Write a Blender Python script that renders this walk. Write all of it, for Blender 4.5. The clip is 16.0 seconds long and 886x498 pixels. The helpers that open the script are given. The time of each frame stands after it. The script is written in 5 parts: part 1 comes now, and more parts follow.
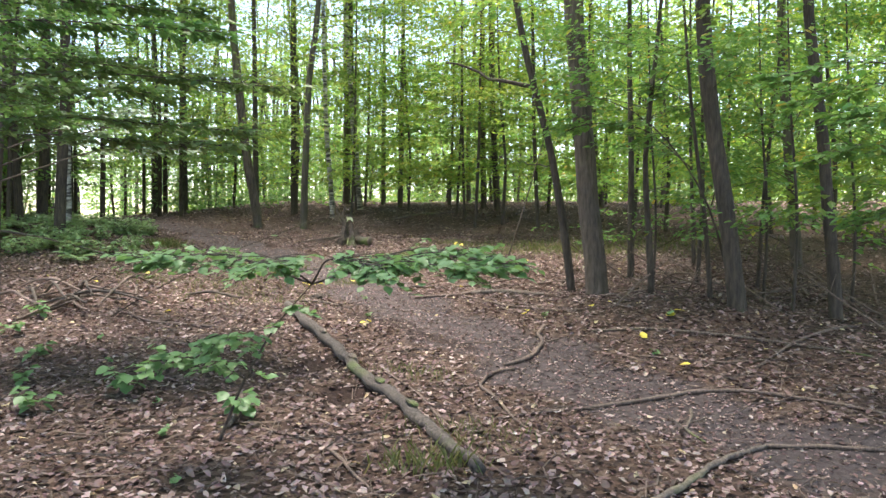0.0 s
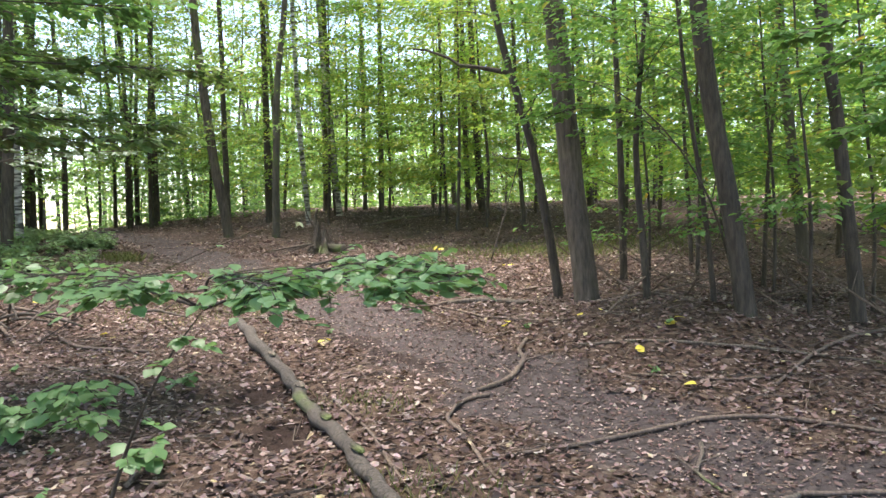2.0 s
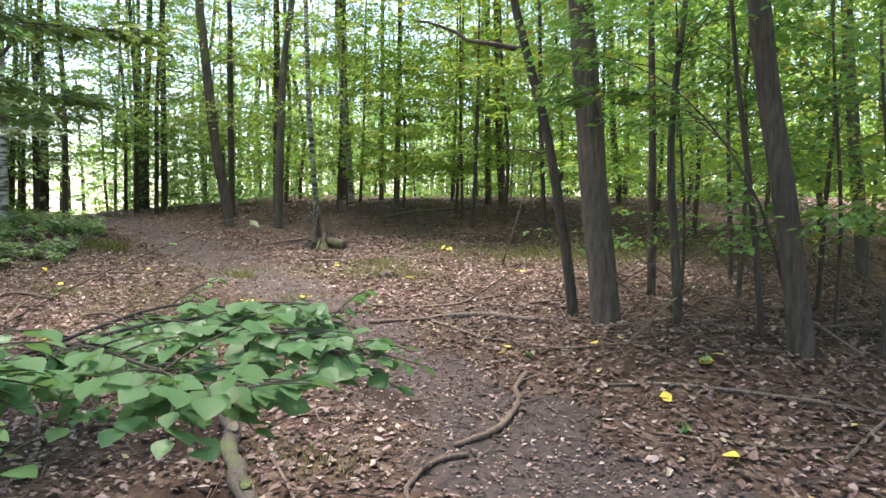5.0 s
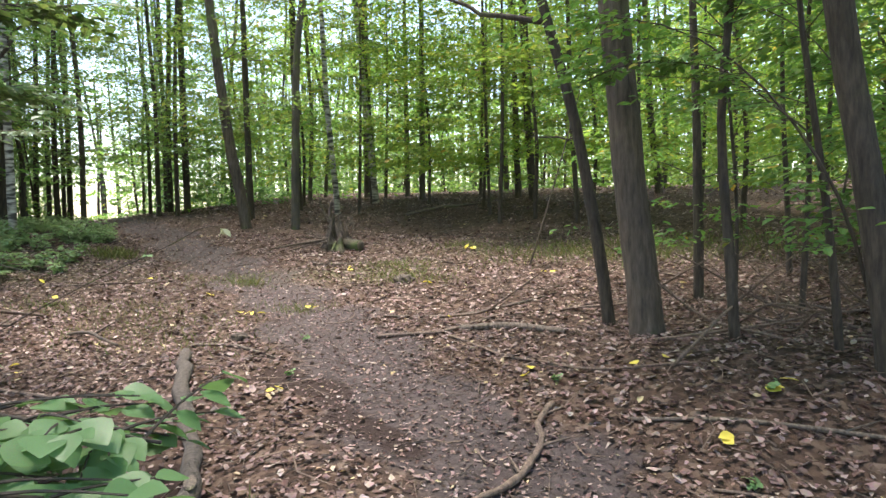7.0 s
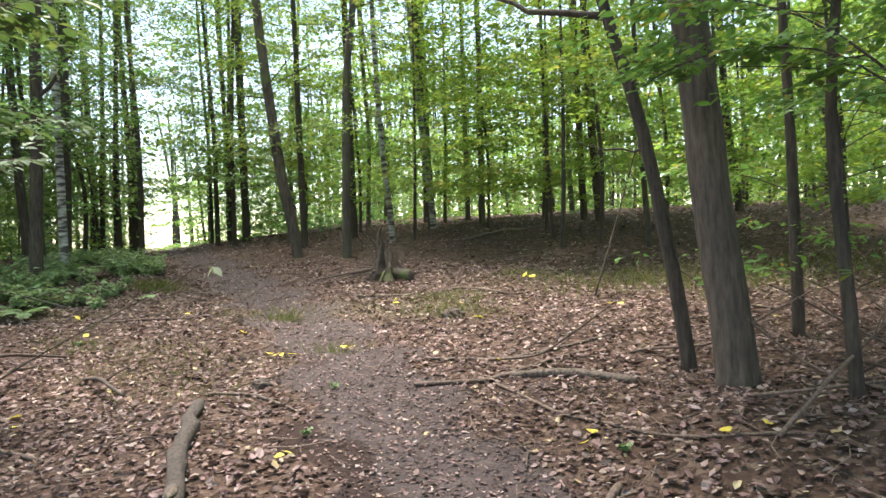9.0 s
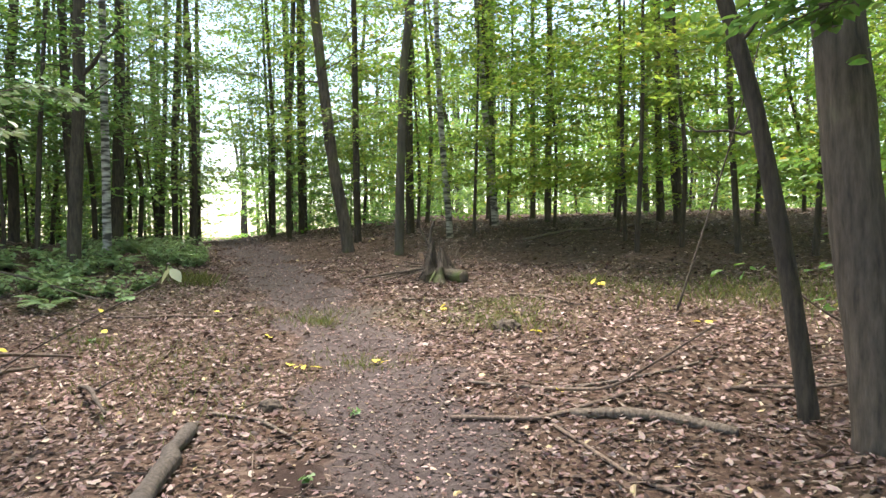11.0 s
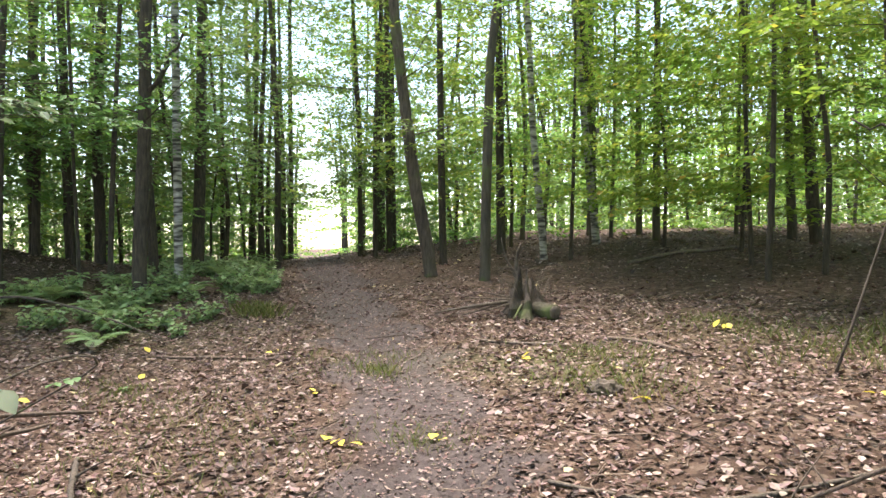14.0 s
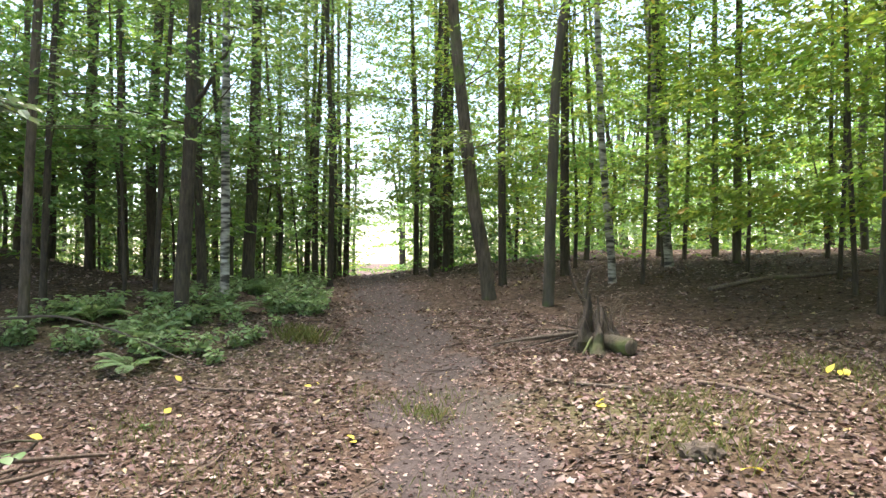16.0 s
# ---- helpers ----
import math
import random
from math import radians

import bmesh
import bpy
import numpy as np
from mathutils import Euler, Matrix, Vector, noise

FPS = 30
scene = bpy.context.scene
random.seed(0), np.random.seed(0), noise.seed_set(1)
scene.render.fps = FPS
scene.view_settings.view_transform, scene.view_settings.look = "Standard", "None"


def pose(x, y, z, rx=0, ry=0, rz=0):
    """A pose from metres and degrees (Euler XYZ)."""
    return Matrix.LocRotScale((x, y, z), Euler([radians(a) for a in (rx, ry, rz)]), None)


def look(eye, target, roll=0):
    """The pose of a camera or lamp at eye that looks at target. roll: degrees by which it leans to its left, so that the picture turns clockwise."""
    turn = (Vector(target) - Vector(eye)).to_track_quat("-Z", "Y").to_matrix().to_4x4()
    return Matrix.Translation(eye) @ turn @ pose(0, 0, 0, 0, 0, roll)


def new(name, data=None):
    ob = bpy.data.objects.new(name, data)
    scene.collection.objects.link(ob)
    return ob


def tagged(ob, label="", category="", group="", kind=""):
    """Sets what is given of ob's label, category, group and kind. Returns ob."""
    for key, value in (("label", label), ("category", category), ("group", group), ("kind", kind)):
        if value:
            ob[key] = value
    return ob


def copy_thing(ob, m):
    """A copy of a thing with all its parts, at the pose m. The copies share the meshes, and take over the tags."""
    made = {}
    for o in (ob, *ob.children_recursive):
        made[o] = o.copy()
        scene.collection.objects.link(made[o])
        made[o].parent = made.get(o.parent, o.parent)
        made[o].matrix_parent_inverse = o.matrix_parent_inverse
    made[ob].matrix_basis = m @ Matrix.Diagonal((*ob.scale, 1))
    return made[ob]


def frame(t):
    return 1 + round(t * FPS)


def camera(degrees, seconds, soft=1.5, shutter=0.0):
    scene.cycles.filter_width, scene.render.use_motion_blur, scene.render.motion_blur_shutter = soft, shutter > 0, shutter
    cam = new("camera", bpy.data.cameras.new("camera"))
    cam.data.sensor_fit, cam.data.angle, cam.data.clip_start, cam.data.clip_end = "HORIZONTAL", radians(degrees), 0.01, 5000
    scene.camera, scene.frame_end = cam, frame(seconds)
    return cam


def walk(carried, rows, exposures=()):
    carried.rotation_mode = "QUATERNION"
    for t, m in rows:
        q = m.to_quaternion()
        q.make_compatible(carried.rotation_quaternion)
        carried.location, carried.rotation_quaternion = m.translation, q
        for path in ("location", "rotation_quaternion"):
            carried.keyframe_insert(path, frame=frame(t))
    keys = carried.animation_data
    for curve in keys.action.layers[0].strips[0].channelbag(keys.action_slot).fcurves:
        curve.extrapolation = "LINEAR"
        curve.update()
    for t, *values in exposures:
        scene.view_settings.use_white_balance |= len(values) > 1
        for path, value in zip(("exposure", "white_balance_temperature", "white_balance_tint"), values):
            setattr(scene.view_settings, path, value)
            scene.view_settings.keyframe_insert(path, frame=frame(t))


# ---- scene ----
cam = camera(65.6, 16.0)
EXPOSURE, SKY, SUN = 2.5, 0.11, 3.9
PATH = [
    (0, (0.42, 0.784, 1.429), (0.047, 2.747, 1.343), 0.3),
    (0.5, (0.415, 0.984, 1.432), (0.092, 2.956, 1.354), 0.6),
    (1, (0.394, 1.265, 1.427), (0.109, 3.244, 1.368), 0.1),
    (1.5, (0.437, 1.54, 1.392), (0.163, 3.52, 1.323), -0.1),
    (2, (0.513, 1.766, 1.402), (0.158, 3.733, 1.328), -1.4),
    (2.5, (0.584, 1.891, 1.406), (0.237, 3.858, 1.312), -0.8),
    (3, (0.591, 2.18, 1.385), (0.261, 4.151, 1.311), 0.4),
    (3.5, (0.617, 2.375, 1.412), (0.278, 4.344, 1.331), 0.1),
    (4, (0.648, 2.611, 1.398), (0.293, 4.578, 1.311), -0.7),
    (4.2, (0.663, 2.694, 1.424), (0.276, 4.654, 1.333), -0.5),
    (6.3, (0.589, 3.526, 1.54), (0.13, 5.467, 1.396), 0.4),
    (6.5, (0.603, 3.618, 1.537), (0.138, 5.558, 1.386), -0.6),
    (7, (0.648, 3.909, 1.558), (0.107, 5.83, 1.438), -1.2),
    (7.5, (0.696, 4.134, 1.604), (0.136, 6.05, 1.483), -0.4),
    (8, (0.656, 4.366, 1.583), (0.079, 6.278, 1.462), -1.0),
    (8.5, (0.588, 4.655, 1.583), (-0.102, 6.531, 1.51), -1.0),
    (8.7, (0.591, 4.718, 1.586), (-0.116, 6.588, 1.533), -1.7),
    (10.8, (0.388, 5.733, 1.575), (-0.478, 7.534, 1.504), -0.9),
    (11, (0.301, 5.862, 1.591), (-0.603, 7.645, 1.54), -0.6),
    (11.5, (0.239, 6.077, 1.638), (-0.71, 7.837, 1.626), -1.1),
    (12, (0.19, 6.367, 1.629), (-0.822, 8.092, 1.596), -1.4),
    (12.5, (0.146, 6.567, 1.704), (-0.94, 8.246, 1.663), -1.5),
    (13, (0.071, 6.745, 1.708), (-1.026, 8.417, 1.647), -1.1),
    (13.5, (-0.071, 6.986, 1.743), (-1.219, 8.624, 1.717), -0.3),
    (14, (-0.136, 7.13, 1.786), (-1.294, 8.761, 1.77), -0.8),
    (14.5, (-0.213, 7.36, 1.78), (-1.4, 8.969, 1.765), -1.1),
    (15, (-0.296, 7.539, 1.821), (-1.573, 9.078, 1.814), -0.7),
    (15.5, (-0.462, 7.687, 1.818), (-1.757, 9.211, 1.805), -0.3),
    (16, (-0.639, 7.798, 1.859), (-1.93, 9.325, 1.891), 0.0),
]

walk(cam, [(t, look(e, g, r)) for t, e, g, r in PATH], [(0.0, EXPOSURE + 0.15, 7150, 15), (4.2, EXPOSURE + 0.15, 7150, 15), (7.0, EXPOSURE, 7150, 15), (11.0, EXPOSURE + 0.1, 7400, 15), (16.0, EXPOSURE + 0.2, 7400, 15)])

# ---- sky and light: an overcast day ----
world = bpy.data.worlds.new("sky")
scene.world = world
world.use_nodes = True
wt = world.node_tree
sky = wt.nodes.new("ShaderNodeTexSky")
sky.sky_type, sky.sun_disc = "NISHITA", False
sky.sun_elevation, sky.sun_rotation = radians(76), radians(295)
sky.air_density, sky.dust_density, sky.ozone_density = 1.0, 0.7, 1.4
wt.nodes["Background"].inputs["Strength"].default_value = SKY
wt.links.new(sky.outputs[0], wt.nodes["Background"].inputs["Color"])
sun = new("sun", bpy.data.lights.new("sun", "SUN"))
sun.data.energy, sun.data.angle, sun.data.color = SUN, radians(25), (1.0, 0.955, 0.955)
sun.matrix_world = look((-6.8, 3.2, 30.0), (0.0, 0.0, 0.0))

# ---- materials ----


def material(name):
    m = bpy.data.materials.new(name)
    m.use_nodes = True
    m.node_tree.nodes.clear()
    return m, m.node_tree.nodes, m.node_tree.links


def node(nodes, kind, **inputs):
    n = nodes.new(kind)
    for k, v in inputs.items():
        n.inputs[k.replace("_", " ")].default_value = v
    return n


def ramp(nodes, stops, interpolation="LINEAR"):
    n = nodes.new("ShaderNodeValToRGB")
    n.color_ramp.interpolation = interpolation
    while len(n.color_ramp.elements) < len(stops):
        n.color_ramp.elements.new(0.5)
    for e, (p, c) in zip(n.color_ramp.elements, stops):
        e.position, e.color = p, (*c, 1)
    return n


def mixed(nodes, links, fac, a, b, blend="MIX"):
    n = nodes.new("ShaderNodeMix")
    n.data_type, n.blend_type = "RGBA", blend
    if isinstance(fac, (int, float)):
        n.inputs[0].default_value = fac
    else:
        links.new(fac, n.inputs[0])
    for k, v in ((6, a), (7, b)):
        if isinstance(v, tuple):
            n.inputs[k].default_value = (*v, 1)
        else:
            links.new(v, n.inputs[k])
    return n.outputs[2]


def coords(nodes, links, scale=(1, 1, 1)):
    c = nodes.new("ShaderNodeTexCoord")
    m = nodes.new("ShaderNodeMapping")
    m.inputs["Scale"].default_value = scale
    links.new(c.outputs["Object"], m.inputs[0])
    return m.outputs[0]


def leaf_material(name, stops, translucent=0.45, rough=0.5, tree_range=0.0, patch=0.0):
    """Leaves whose colour goes by the leaf, and a little by the tree; patch: drifts of damp and dry leaves."""
    m, n, l = material(name)
    geo = n.new("ShaderNodeNewGeometry")
    col = ramp(n, stops)
    l.new(geo.outputs["Random Per Island"], col.inputs[0])
    colour = col.outputs[0]
    if tree_range:
        info = n.new("ShaderNodeObjectInfo")
        hsv = n.new("ShaderNodeHueSaturation")
        for key, mid, span in (("Hue", 0.5, 0.05 * tree_range), ("Value", 1.0, 0.5 * tree_range)):
            mr = n.new("ShaderNodeMapRange")
            mr.inputs[3].default_value, mr.inputs[4].default_value = mid - span, mid + span
            l.new(info.outputs["Random"], mr.inputs[0])
            l.new(mr.outputs[0], hsv.inputs[key])
        l.new(colour, hsv.inputs["Color"])
        colour = hsv.outputs[0]
    noi = node(n, "ShaderNodeTexNoise", Scale=40.0, Detail=3.0)
    l.new(coords(n, l), noi.inputs[0])
    colour = mixed(n, l, 0.35, colour, noi.outputs["Color"], "OVERLAY")
    if patch:
        drift = node(n, "ShaderNodeTexNoise", Scale=patch, Detail=5.0, Roughness=0.6)
        l.new(coords(n, l), drift.inputs[0])
        damp = ramp(n, [(0.34, (0.72, 0.70, 0.70)), (0.5, (0.97, 0.95, 0.94)), (0.66, (1.15, 1.12, 1.08))])
        l.new(drift.outputs[0], damp.inputs[0])
        colour = mixed(n, l, 1.0, colour, damp.outputs[0], "MULTIPLY")
    d = node(n, "ShaderNodeBsdfPrincipled", Roughness=rough)
    d.inputs["Specular IOR Level"].default_value = 0.3
    l.new(colour, d.inputs["Base Color"])
    t = n.new("ShaderNodeBsdfTranslucent")
    l.new(mixed(n, l, 0.5, colour, (1.0, 1.0, 0.45), "MULTIPLY"), t.inputs[0])
    mix = n.new("ShaderNodeMixShader")
    mix.inputs[0].default_value = translucent
    l.new(d.outputs[0], mix.inputs[1])
    l.new(t.outputs[0], mix.inputs[2])
    out = n.new("ShaderNodeOutputMaterial")
    l.new(mix.outputs[0], out.inputs[0])
    return m


def bark_material(name, dark, light, moss=0.0, scale=1.0, bump=0.6):
    m, n, l = material(name)
    co = coords(n, l, (9 * scale, 9 * scale, 1.6 * scale))
    a = node(n, "ShaderNodeTexNoise", Scale=3.0, Detail=7.0, Roughness=0.65)
    l.new(co, a.inputs[0])
    v = node(n, "ShaderNodeTexVoronoi", Scale=2.2)
    v.feature = "DISTANCE_TO_EDGE"
    l.new(co, v.inputs[0])
    col = ramp(n, [(0.3, dark), (0.52, tuple(0.5 * (p + q) for p, q in zip(dark, light))), (0.72, light)])
    l.new(a.outputs[0], col.inputs[0])
    colour = col.outputs[0]
    big = node(n, "ShaderNodeTexNoise", Scale=1.3, Detail=3.0)
    l.new(coords(n, l), big.inputs[0])
    r2 = ramp(n, [(0.35, (0.75, 0.75, 0.75)), (0.7, (1.2, 1.2, 1.15))])
    l.new(big.outputs[0], r2.inputs[0])
    colour = mixed(n, l, 1.0, colour, r2.outputs[0], "MULTIPLY")
    if moss:
        r3 = ramp(n, [(0.62 - moss * 0.3, (0, 0, 0)), (0.72 - moss * 0.2, (1, 1, 1))])
        l.new(big.outputs[0], r3.inputs[0])
        colour = mixed(n, l, r3.outputs[0], colour, (0.09, 0.12, 0.035))
    b = node(n, "ShaderNodeBsdfPrincipled", Roughness=0.9)
    l.new(colour, b.inputs["Base Color"])
    mul = n.new("ShaderNodeMath")
    mul.operation = "MULTIPLY_ADD"
    mul.inputs[1].default_value = 0.7
    l.new(v.outputs["Distance"], mul.inputs[0])
    l.new(a.outputs[0], mul.inputs[2])
    bp = node(n, "ShaderNodeBump", Strength=bump, Distance=0.02)
    l.new(mul.outputs[0], bp.inputs["Height"])
    l.new(bp.outputs[0], b.inputs["Normal"])
    out = n.new("ShaderNodeOutputMaterial")
    l.new(b.outputs[0], out.inputs[0])
    return m


def birch_material():
    m, n, l = material("birch_bark")
    a = node(n, "ShaderNodeTexNoise", Scale=2.0, Detail=5.0)
    l.new(coords(n, l, (2.0, 2.0, 9.0)), a.inputs[0])
    c = ramp(n, [(0.42, (0.05, 0.045, 0.04)), (0.5, (0.26, 0.245, 0.22)), (0.64, (0.46, 0.44, 0.40))])
    l.new(a.outputs[0], c.inputs[0])
    b = node(n, "ShaderNodeBsdfPrincipled", Roughness=0.7)
    l.new(c.outputs[0], b.inputs["Base Color"])
    bp = node(n, "ShaderNodeBump", Strength=0.3, Distance=0.01)
    l.new(a.outputs[0], bp.inputs["Height"])
    l.new(bp.outputs[0], b.inputs["Normal"])
    out = n.new("ShaderNodeOutputMaterial")
    l.new(b.outputs[0], out.inputs[0])
    return m


def ground_material():
    """Forest floor: leaf mould, a trodden path of bare soil, and patches of short grass."""
    m, n, l = material("forest_floor")
    co = coords(n, l)
    pa = n.new("ShaderNodeAttribute")
    pa.attribute_name = "trodden"
    gr = n.new("ShaderNodeAttribute")
    gr.attribute_name = "grassy"
    fine = node(n, "ShaderNodeTexNoise", Scale=14.0, Detail=8.0, Roughness=0.7)
    l.new(co, fine.inputs[0])
    wide = node(n, "ShaderNodeTexNoise", Scale=0.8, Detail=4.0)
    l.new(co, wide.inputs[0])
    cell = node(n, "ShaderNodeTexVoronoi", Scale=24.0, Randomness=1.0)
    wob = mixed(n, l, 0.06, co, fine.outputs["Color"])
    l.new(wob, cell.inputs[0])
    sep = n.new("ShaderNodeSeparateColor")
    l.new(cell.outputs["Color"], sep.inputs[0])
    litter = ramp(n, [(0.0, (0.030, 0.019, 0.014)), (0.35, (0.065, 0.040, 0.029)), (0.65, (0.105, 0.066, 0.048)),
                      (0.85, (0.15, 0.105, 0.08)), (1.0, (0.21, 0.16, 0.125))])
    l.new(sep.outputs[0], litter.inputs[0])
    mould = ramp(n, [(0.3, (0.018, 0.012, 0.009)), (0.7, (0.062, 0.043, 0.032))])
    l.new(fine.outputs[0], mould.inputs[0])
    colour = mixed(n, l, 0.45, litter.outputs[0], mould.outputs[0])
    soil = ramp(n, [(0.25, (0.028, 0.022, 0.021)), (0.5, (0.060, 0.048, 0.046)), (0.8, (0.108, 0.090, 0.086))])
    l.new(fine.outputs[0], soil.inputs[0])
    edge = n.new("ShaderNodeMath")
    edge.operation = "MULTIPLY_ADD"
    edge.inputs[1].default_value = 0.9
    l.new(wide.outputs[0], edge.inputs[0])
    l.new(pa.outputs["Fac"], edge.inputs[2])
    er = ramp(n, [(0.72, (0, 0, 0)), (1.0, (1, 1, 1))])
    l.new(edge.outputs[0], er.inputs[0])
    colour = mixed(n, l, er.outputs[0], colour, soil.outputs[0])
    grass = ramp(n, [(0.3, (0.045, 0.055, 0.02)), (0.7, (0.13, 0.15, 0.06))])
    l.new(fine.outputs[0], grass.inputs[0])
    ge = n.new("ShaderNodeMath")
    ge.operation = "MULTIPLY"
    l.new(gr.outputs["Fac"], ge.inputs[0])
    l.new(fine.outputs[0], ge.inputs[1])
    colour = mixed(n, l, ge.outputs[0], colour, grass.outputs[0])
    # darker brown along the path's left rut and in the hollow
    dark_attr = n.new("ShaderNodeAttribute")
    dark_attr.attribute_name = "dark_ground"
    dark_sum = n.new("ShaderNodeMath")
    dark_sum.operation = "MULTIPLY_ADD"
    dark_sum.inputs[1].default_value = 1.0
    l.new(wide.outputs[0], dark_sum.inputs[0])
    l.new(dark_attr.outputs["Fac"], dark_sum.inputs[2])
    dark_ramp = ramp(n, [(0.85, (0, 0, 0)), (1.3, (0.85, 0.85, 0.85))])
    l.new(dark_sum.outputs[0], dark_ramp.inputs[0])
    colour = mixed(n, l, dark_ramp.outputs[0], colour, (0.026, 0.016, 0.013))
    b = node(n, "ShaderNodeBsdfPrincipled", Roughness=0.95)
    b.inputs["Specular IOR Level"].default_value = 0.2
    l.new(colour, b.inputs["Base Color"])
    bp = node(n, "ShaderNodeBump", Strength=0.8, Distance=0.03)
    l.new(fine.outputs[0], bp.inputs["Height"])
    l.new(bp.outputs[0], b.inputs["Normal"])
    out = n.new("ShaderNodeOutputMaterial")
    l.new(b.outputs[0], out.inputs[0])
    return m


BEECH = leaf_material("bright_beech_leaves", [(0.0, (0.140, 0.265, 0.058)), (0.5, (0.205, 0.335, 0.070)), (0.94, (0.290, 0.395, 0.082)), (1.0, (0.50, 0.40, 0.09))], 0.64, 0.45, 0.35)
GREEN = leaf_material("green_leaves", [(0.0, (0.105, 0.205, 0.055)), (0.5, (0.155, 0.275, 0.068)), (0.95, (0.225, 0.325, 0.078)), (1.0, (0.42, 0.35, 0.08))], 0.58, 0.5, 0.45)
# own colour of the left-hand trees; painted shade on the thicket and far woods
DARKGREEN = leaf_material("dark_green_leaves", [(0.0, (0.085, 0.170, 0.060)), (0.6, (0.115, 0.215, 0.075)), (1.0, (0.170, 0.265, 0.080))], 0.46, 0.45, 0.4)
NEARGREEN = leaf_material("broad_green_leaves", [(0.0, (0.095, 0.215, 0.058)), (0.6, (0.135, 0.270, 0.078)), (0.96, (0.185, 0.310, 0.082)), (1.0, (0.40, 0.30, 0.06))], 0.45)
FERN = leaf_material("fern_green", [(0.0, (0.165, 0.270, 0.130)), (1.0, (0.275, 0.390, 0.200))], 0.4)
GRASS = leaf_material("grass_blades", [(0.0, (0.080, 0.105, 0.035)), (0.7, (0.140, 0.165, 0.060)), (1.0, (0.25, 0.22, 0.11))], 0.3)
LITTER = leaf_material("dead_leaves", [(0.0, (0.038, 0.027, 0.024)), (0.24, (0.090, 0.056, 0.048)), (0.50, (0.155, 0.100, 0.089)), (0.70, (0.220, 0.156, 0.144)),
                                       (0.88, (0.285, 0.218, 0.200)), (0.98, (0.39, 0.325, 0.30)), (1.0, (0.43, 0.36, 0.18))], 0.12, 0.6, patch=0.9)
YELLOW = leaf_material("yellow_leaves", [(0.0, (0.55, 0.47, 0.06)), (1.0, (0.70, 0.60, 0.12))], 0.3)
PALE = leaf_material("pale_leaf", [(0.0, (0.25, 0.30, 0.20)), (1.0, (0.33, 0.37, 0.27))], 0.3)
BARK = bark_material("grey_brown_bark", (0.040, 0.031, 0.024), (0.165, 0.128, 0.100), 0.12)
DARKBARK = bark_material("dark_bark", (0.024, 0.019, 0.015), (0.105, 0.082, 0.063), 0.1, 1.2)
GREYBARK = bark_material("smooth_grey_bark", (0.048, 0.041, 0.032), (0.130, 0.110, 0.087), 0.3, 0.6, 0.25)
BIRCH = birch_material()
LOGBARK = bark_material("log_bark", (0.022, 0.018, 0.015), (0.115, 0.096, 0.080), 0.1, 1.6)
PALEGREEN = leaf_material("pale_blue_green_leaves", [(0.0, (0.120, 0.190, 0.120)), (1.0, (0.190, 0.260, 0.180))], 0.3)
DEADWOOD = bark_material("dead_wood", (0.045, 0.034, 0.027), (0.21, 0.17, 0.135), 0.15, 1.6)
TWIG = bark_material("twig_wood", (0.052, 0.037, 0.029), (0.205, 0.150, 0.118), 0.0, 2.0, 0.3)
MOSSY = bark_material("mossy_wood", (0.024, 0.022, 0.014), (0.085, 0.075, 0.045), 0.5, 1.5)
SOIL = ground_material()

# ---- shape helpers ----


def grow(name, verts, faces, mat, parent=None, smooth=True):
    """A mesh object out of arrays; faces all have the same number of corners."""
    verts, faces = np.asarray(verts, np.float32), np.asarray(faces, np.int32)
    me = bpy.data.meshes.new(name)
    k = faces.shape[1]
    me.vertices.add(len(verts))
    me.vertices.foreach_set("co", verts.ravel())
    me.loops.add(faces.size)
    me.loops.foreach_set("vertex_index", faces.ravel())
    me.polygons.add(len(faces))
    me.polygons.foreach_set("loop_start", np.arange(0, faces.size, k, dtype=np.int32))
    me.polygons.foreach_set("use_smooth", np.full(len(faces), smooth))
    me.update(calc_edges=True)
    me.materials.append(mat)
    ob = new(name, me)
    ob.parent = parent
    return ob


def softramp(v, w):
    return w * np.log1p(np.exp(np.clip(v / w, -30, 30)))


PATH_LINE = np.array([(4.5, 4.2), (1.8, 5.6), (0.9, 6.4), (-0.3, 7.6), (-1.4, 9.0), (-2.4, 10.2), (-3.8, 11.7), (-5.9, 13.5), (-10.0, 17.0), (-14.3, 21.2), (-22.0, 28.5)])


def off_path(x, y):
    """Distance from the middle of the trodden path."""
    p = np.stack([np.asarray(x, float), np.asarray(y, float)], -1)
    best = np.full(p.shape[:-1], 1e9)
    for a, b in zip(PATH_LINE[:-1], PATH_LINE[1:]):
        ab = b - a
        u = np.clip(((p - a) @ ab) / (ab @ ab), 0, 1)
        best = np.minimum(best, np.linalg.norm(p - a - u[..., None] * ab, axis=-1))
    return best


def hollow(x, y):
    """The dug-out hollow along the log."""
    return np.exp(-((x + 2.0) / 0.26) ** 2 - ((y - 7.0) / 0.34) ** 2) + np.exp(-((x + 1.4) / 0.24) ** 2 - ((y - 6.1) / 0.4) ** 2)


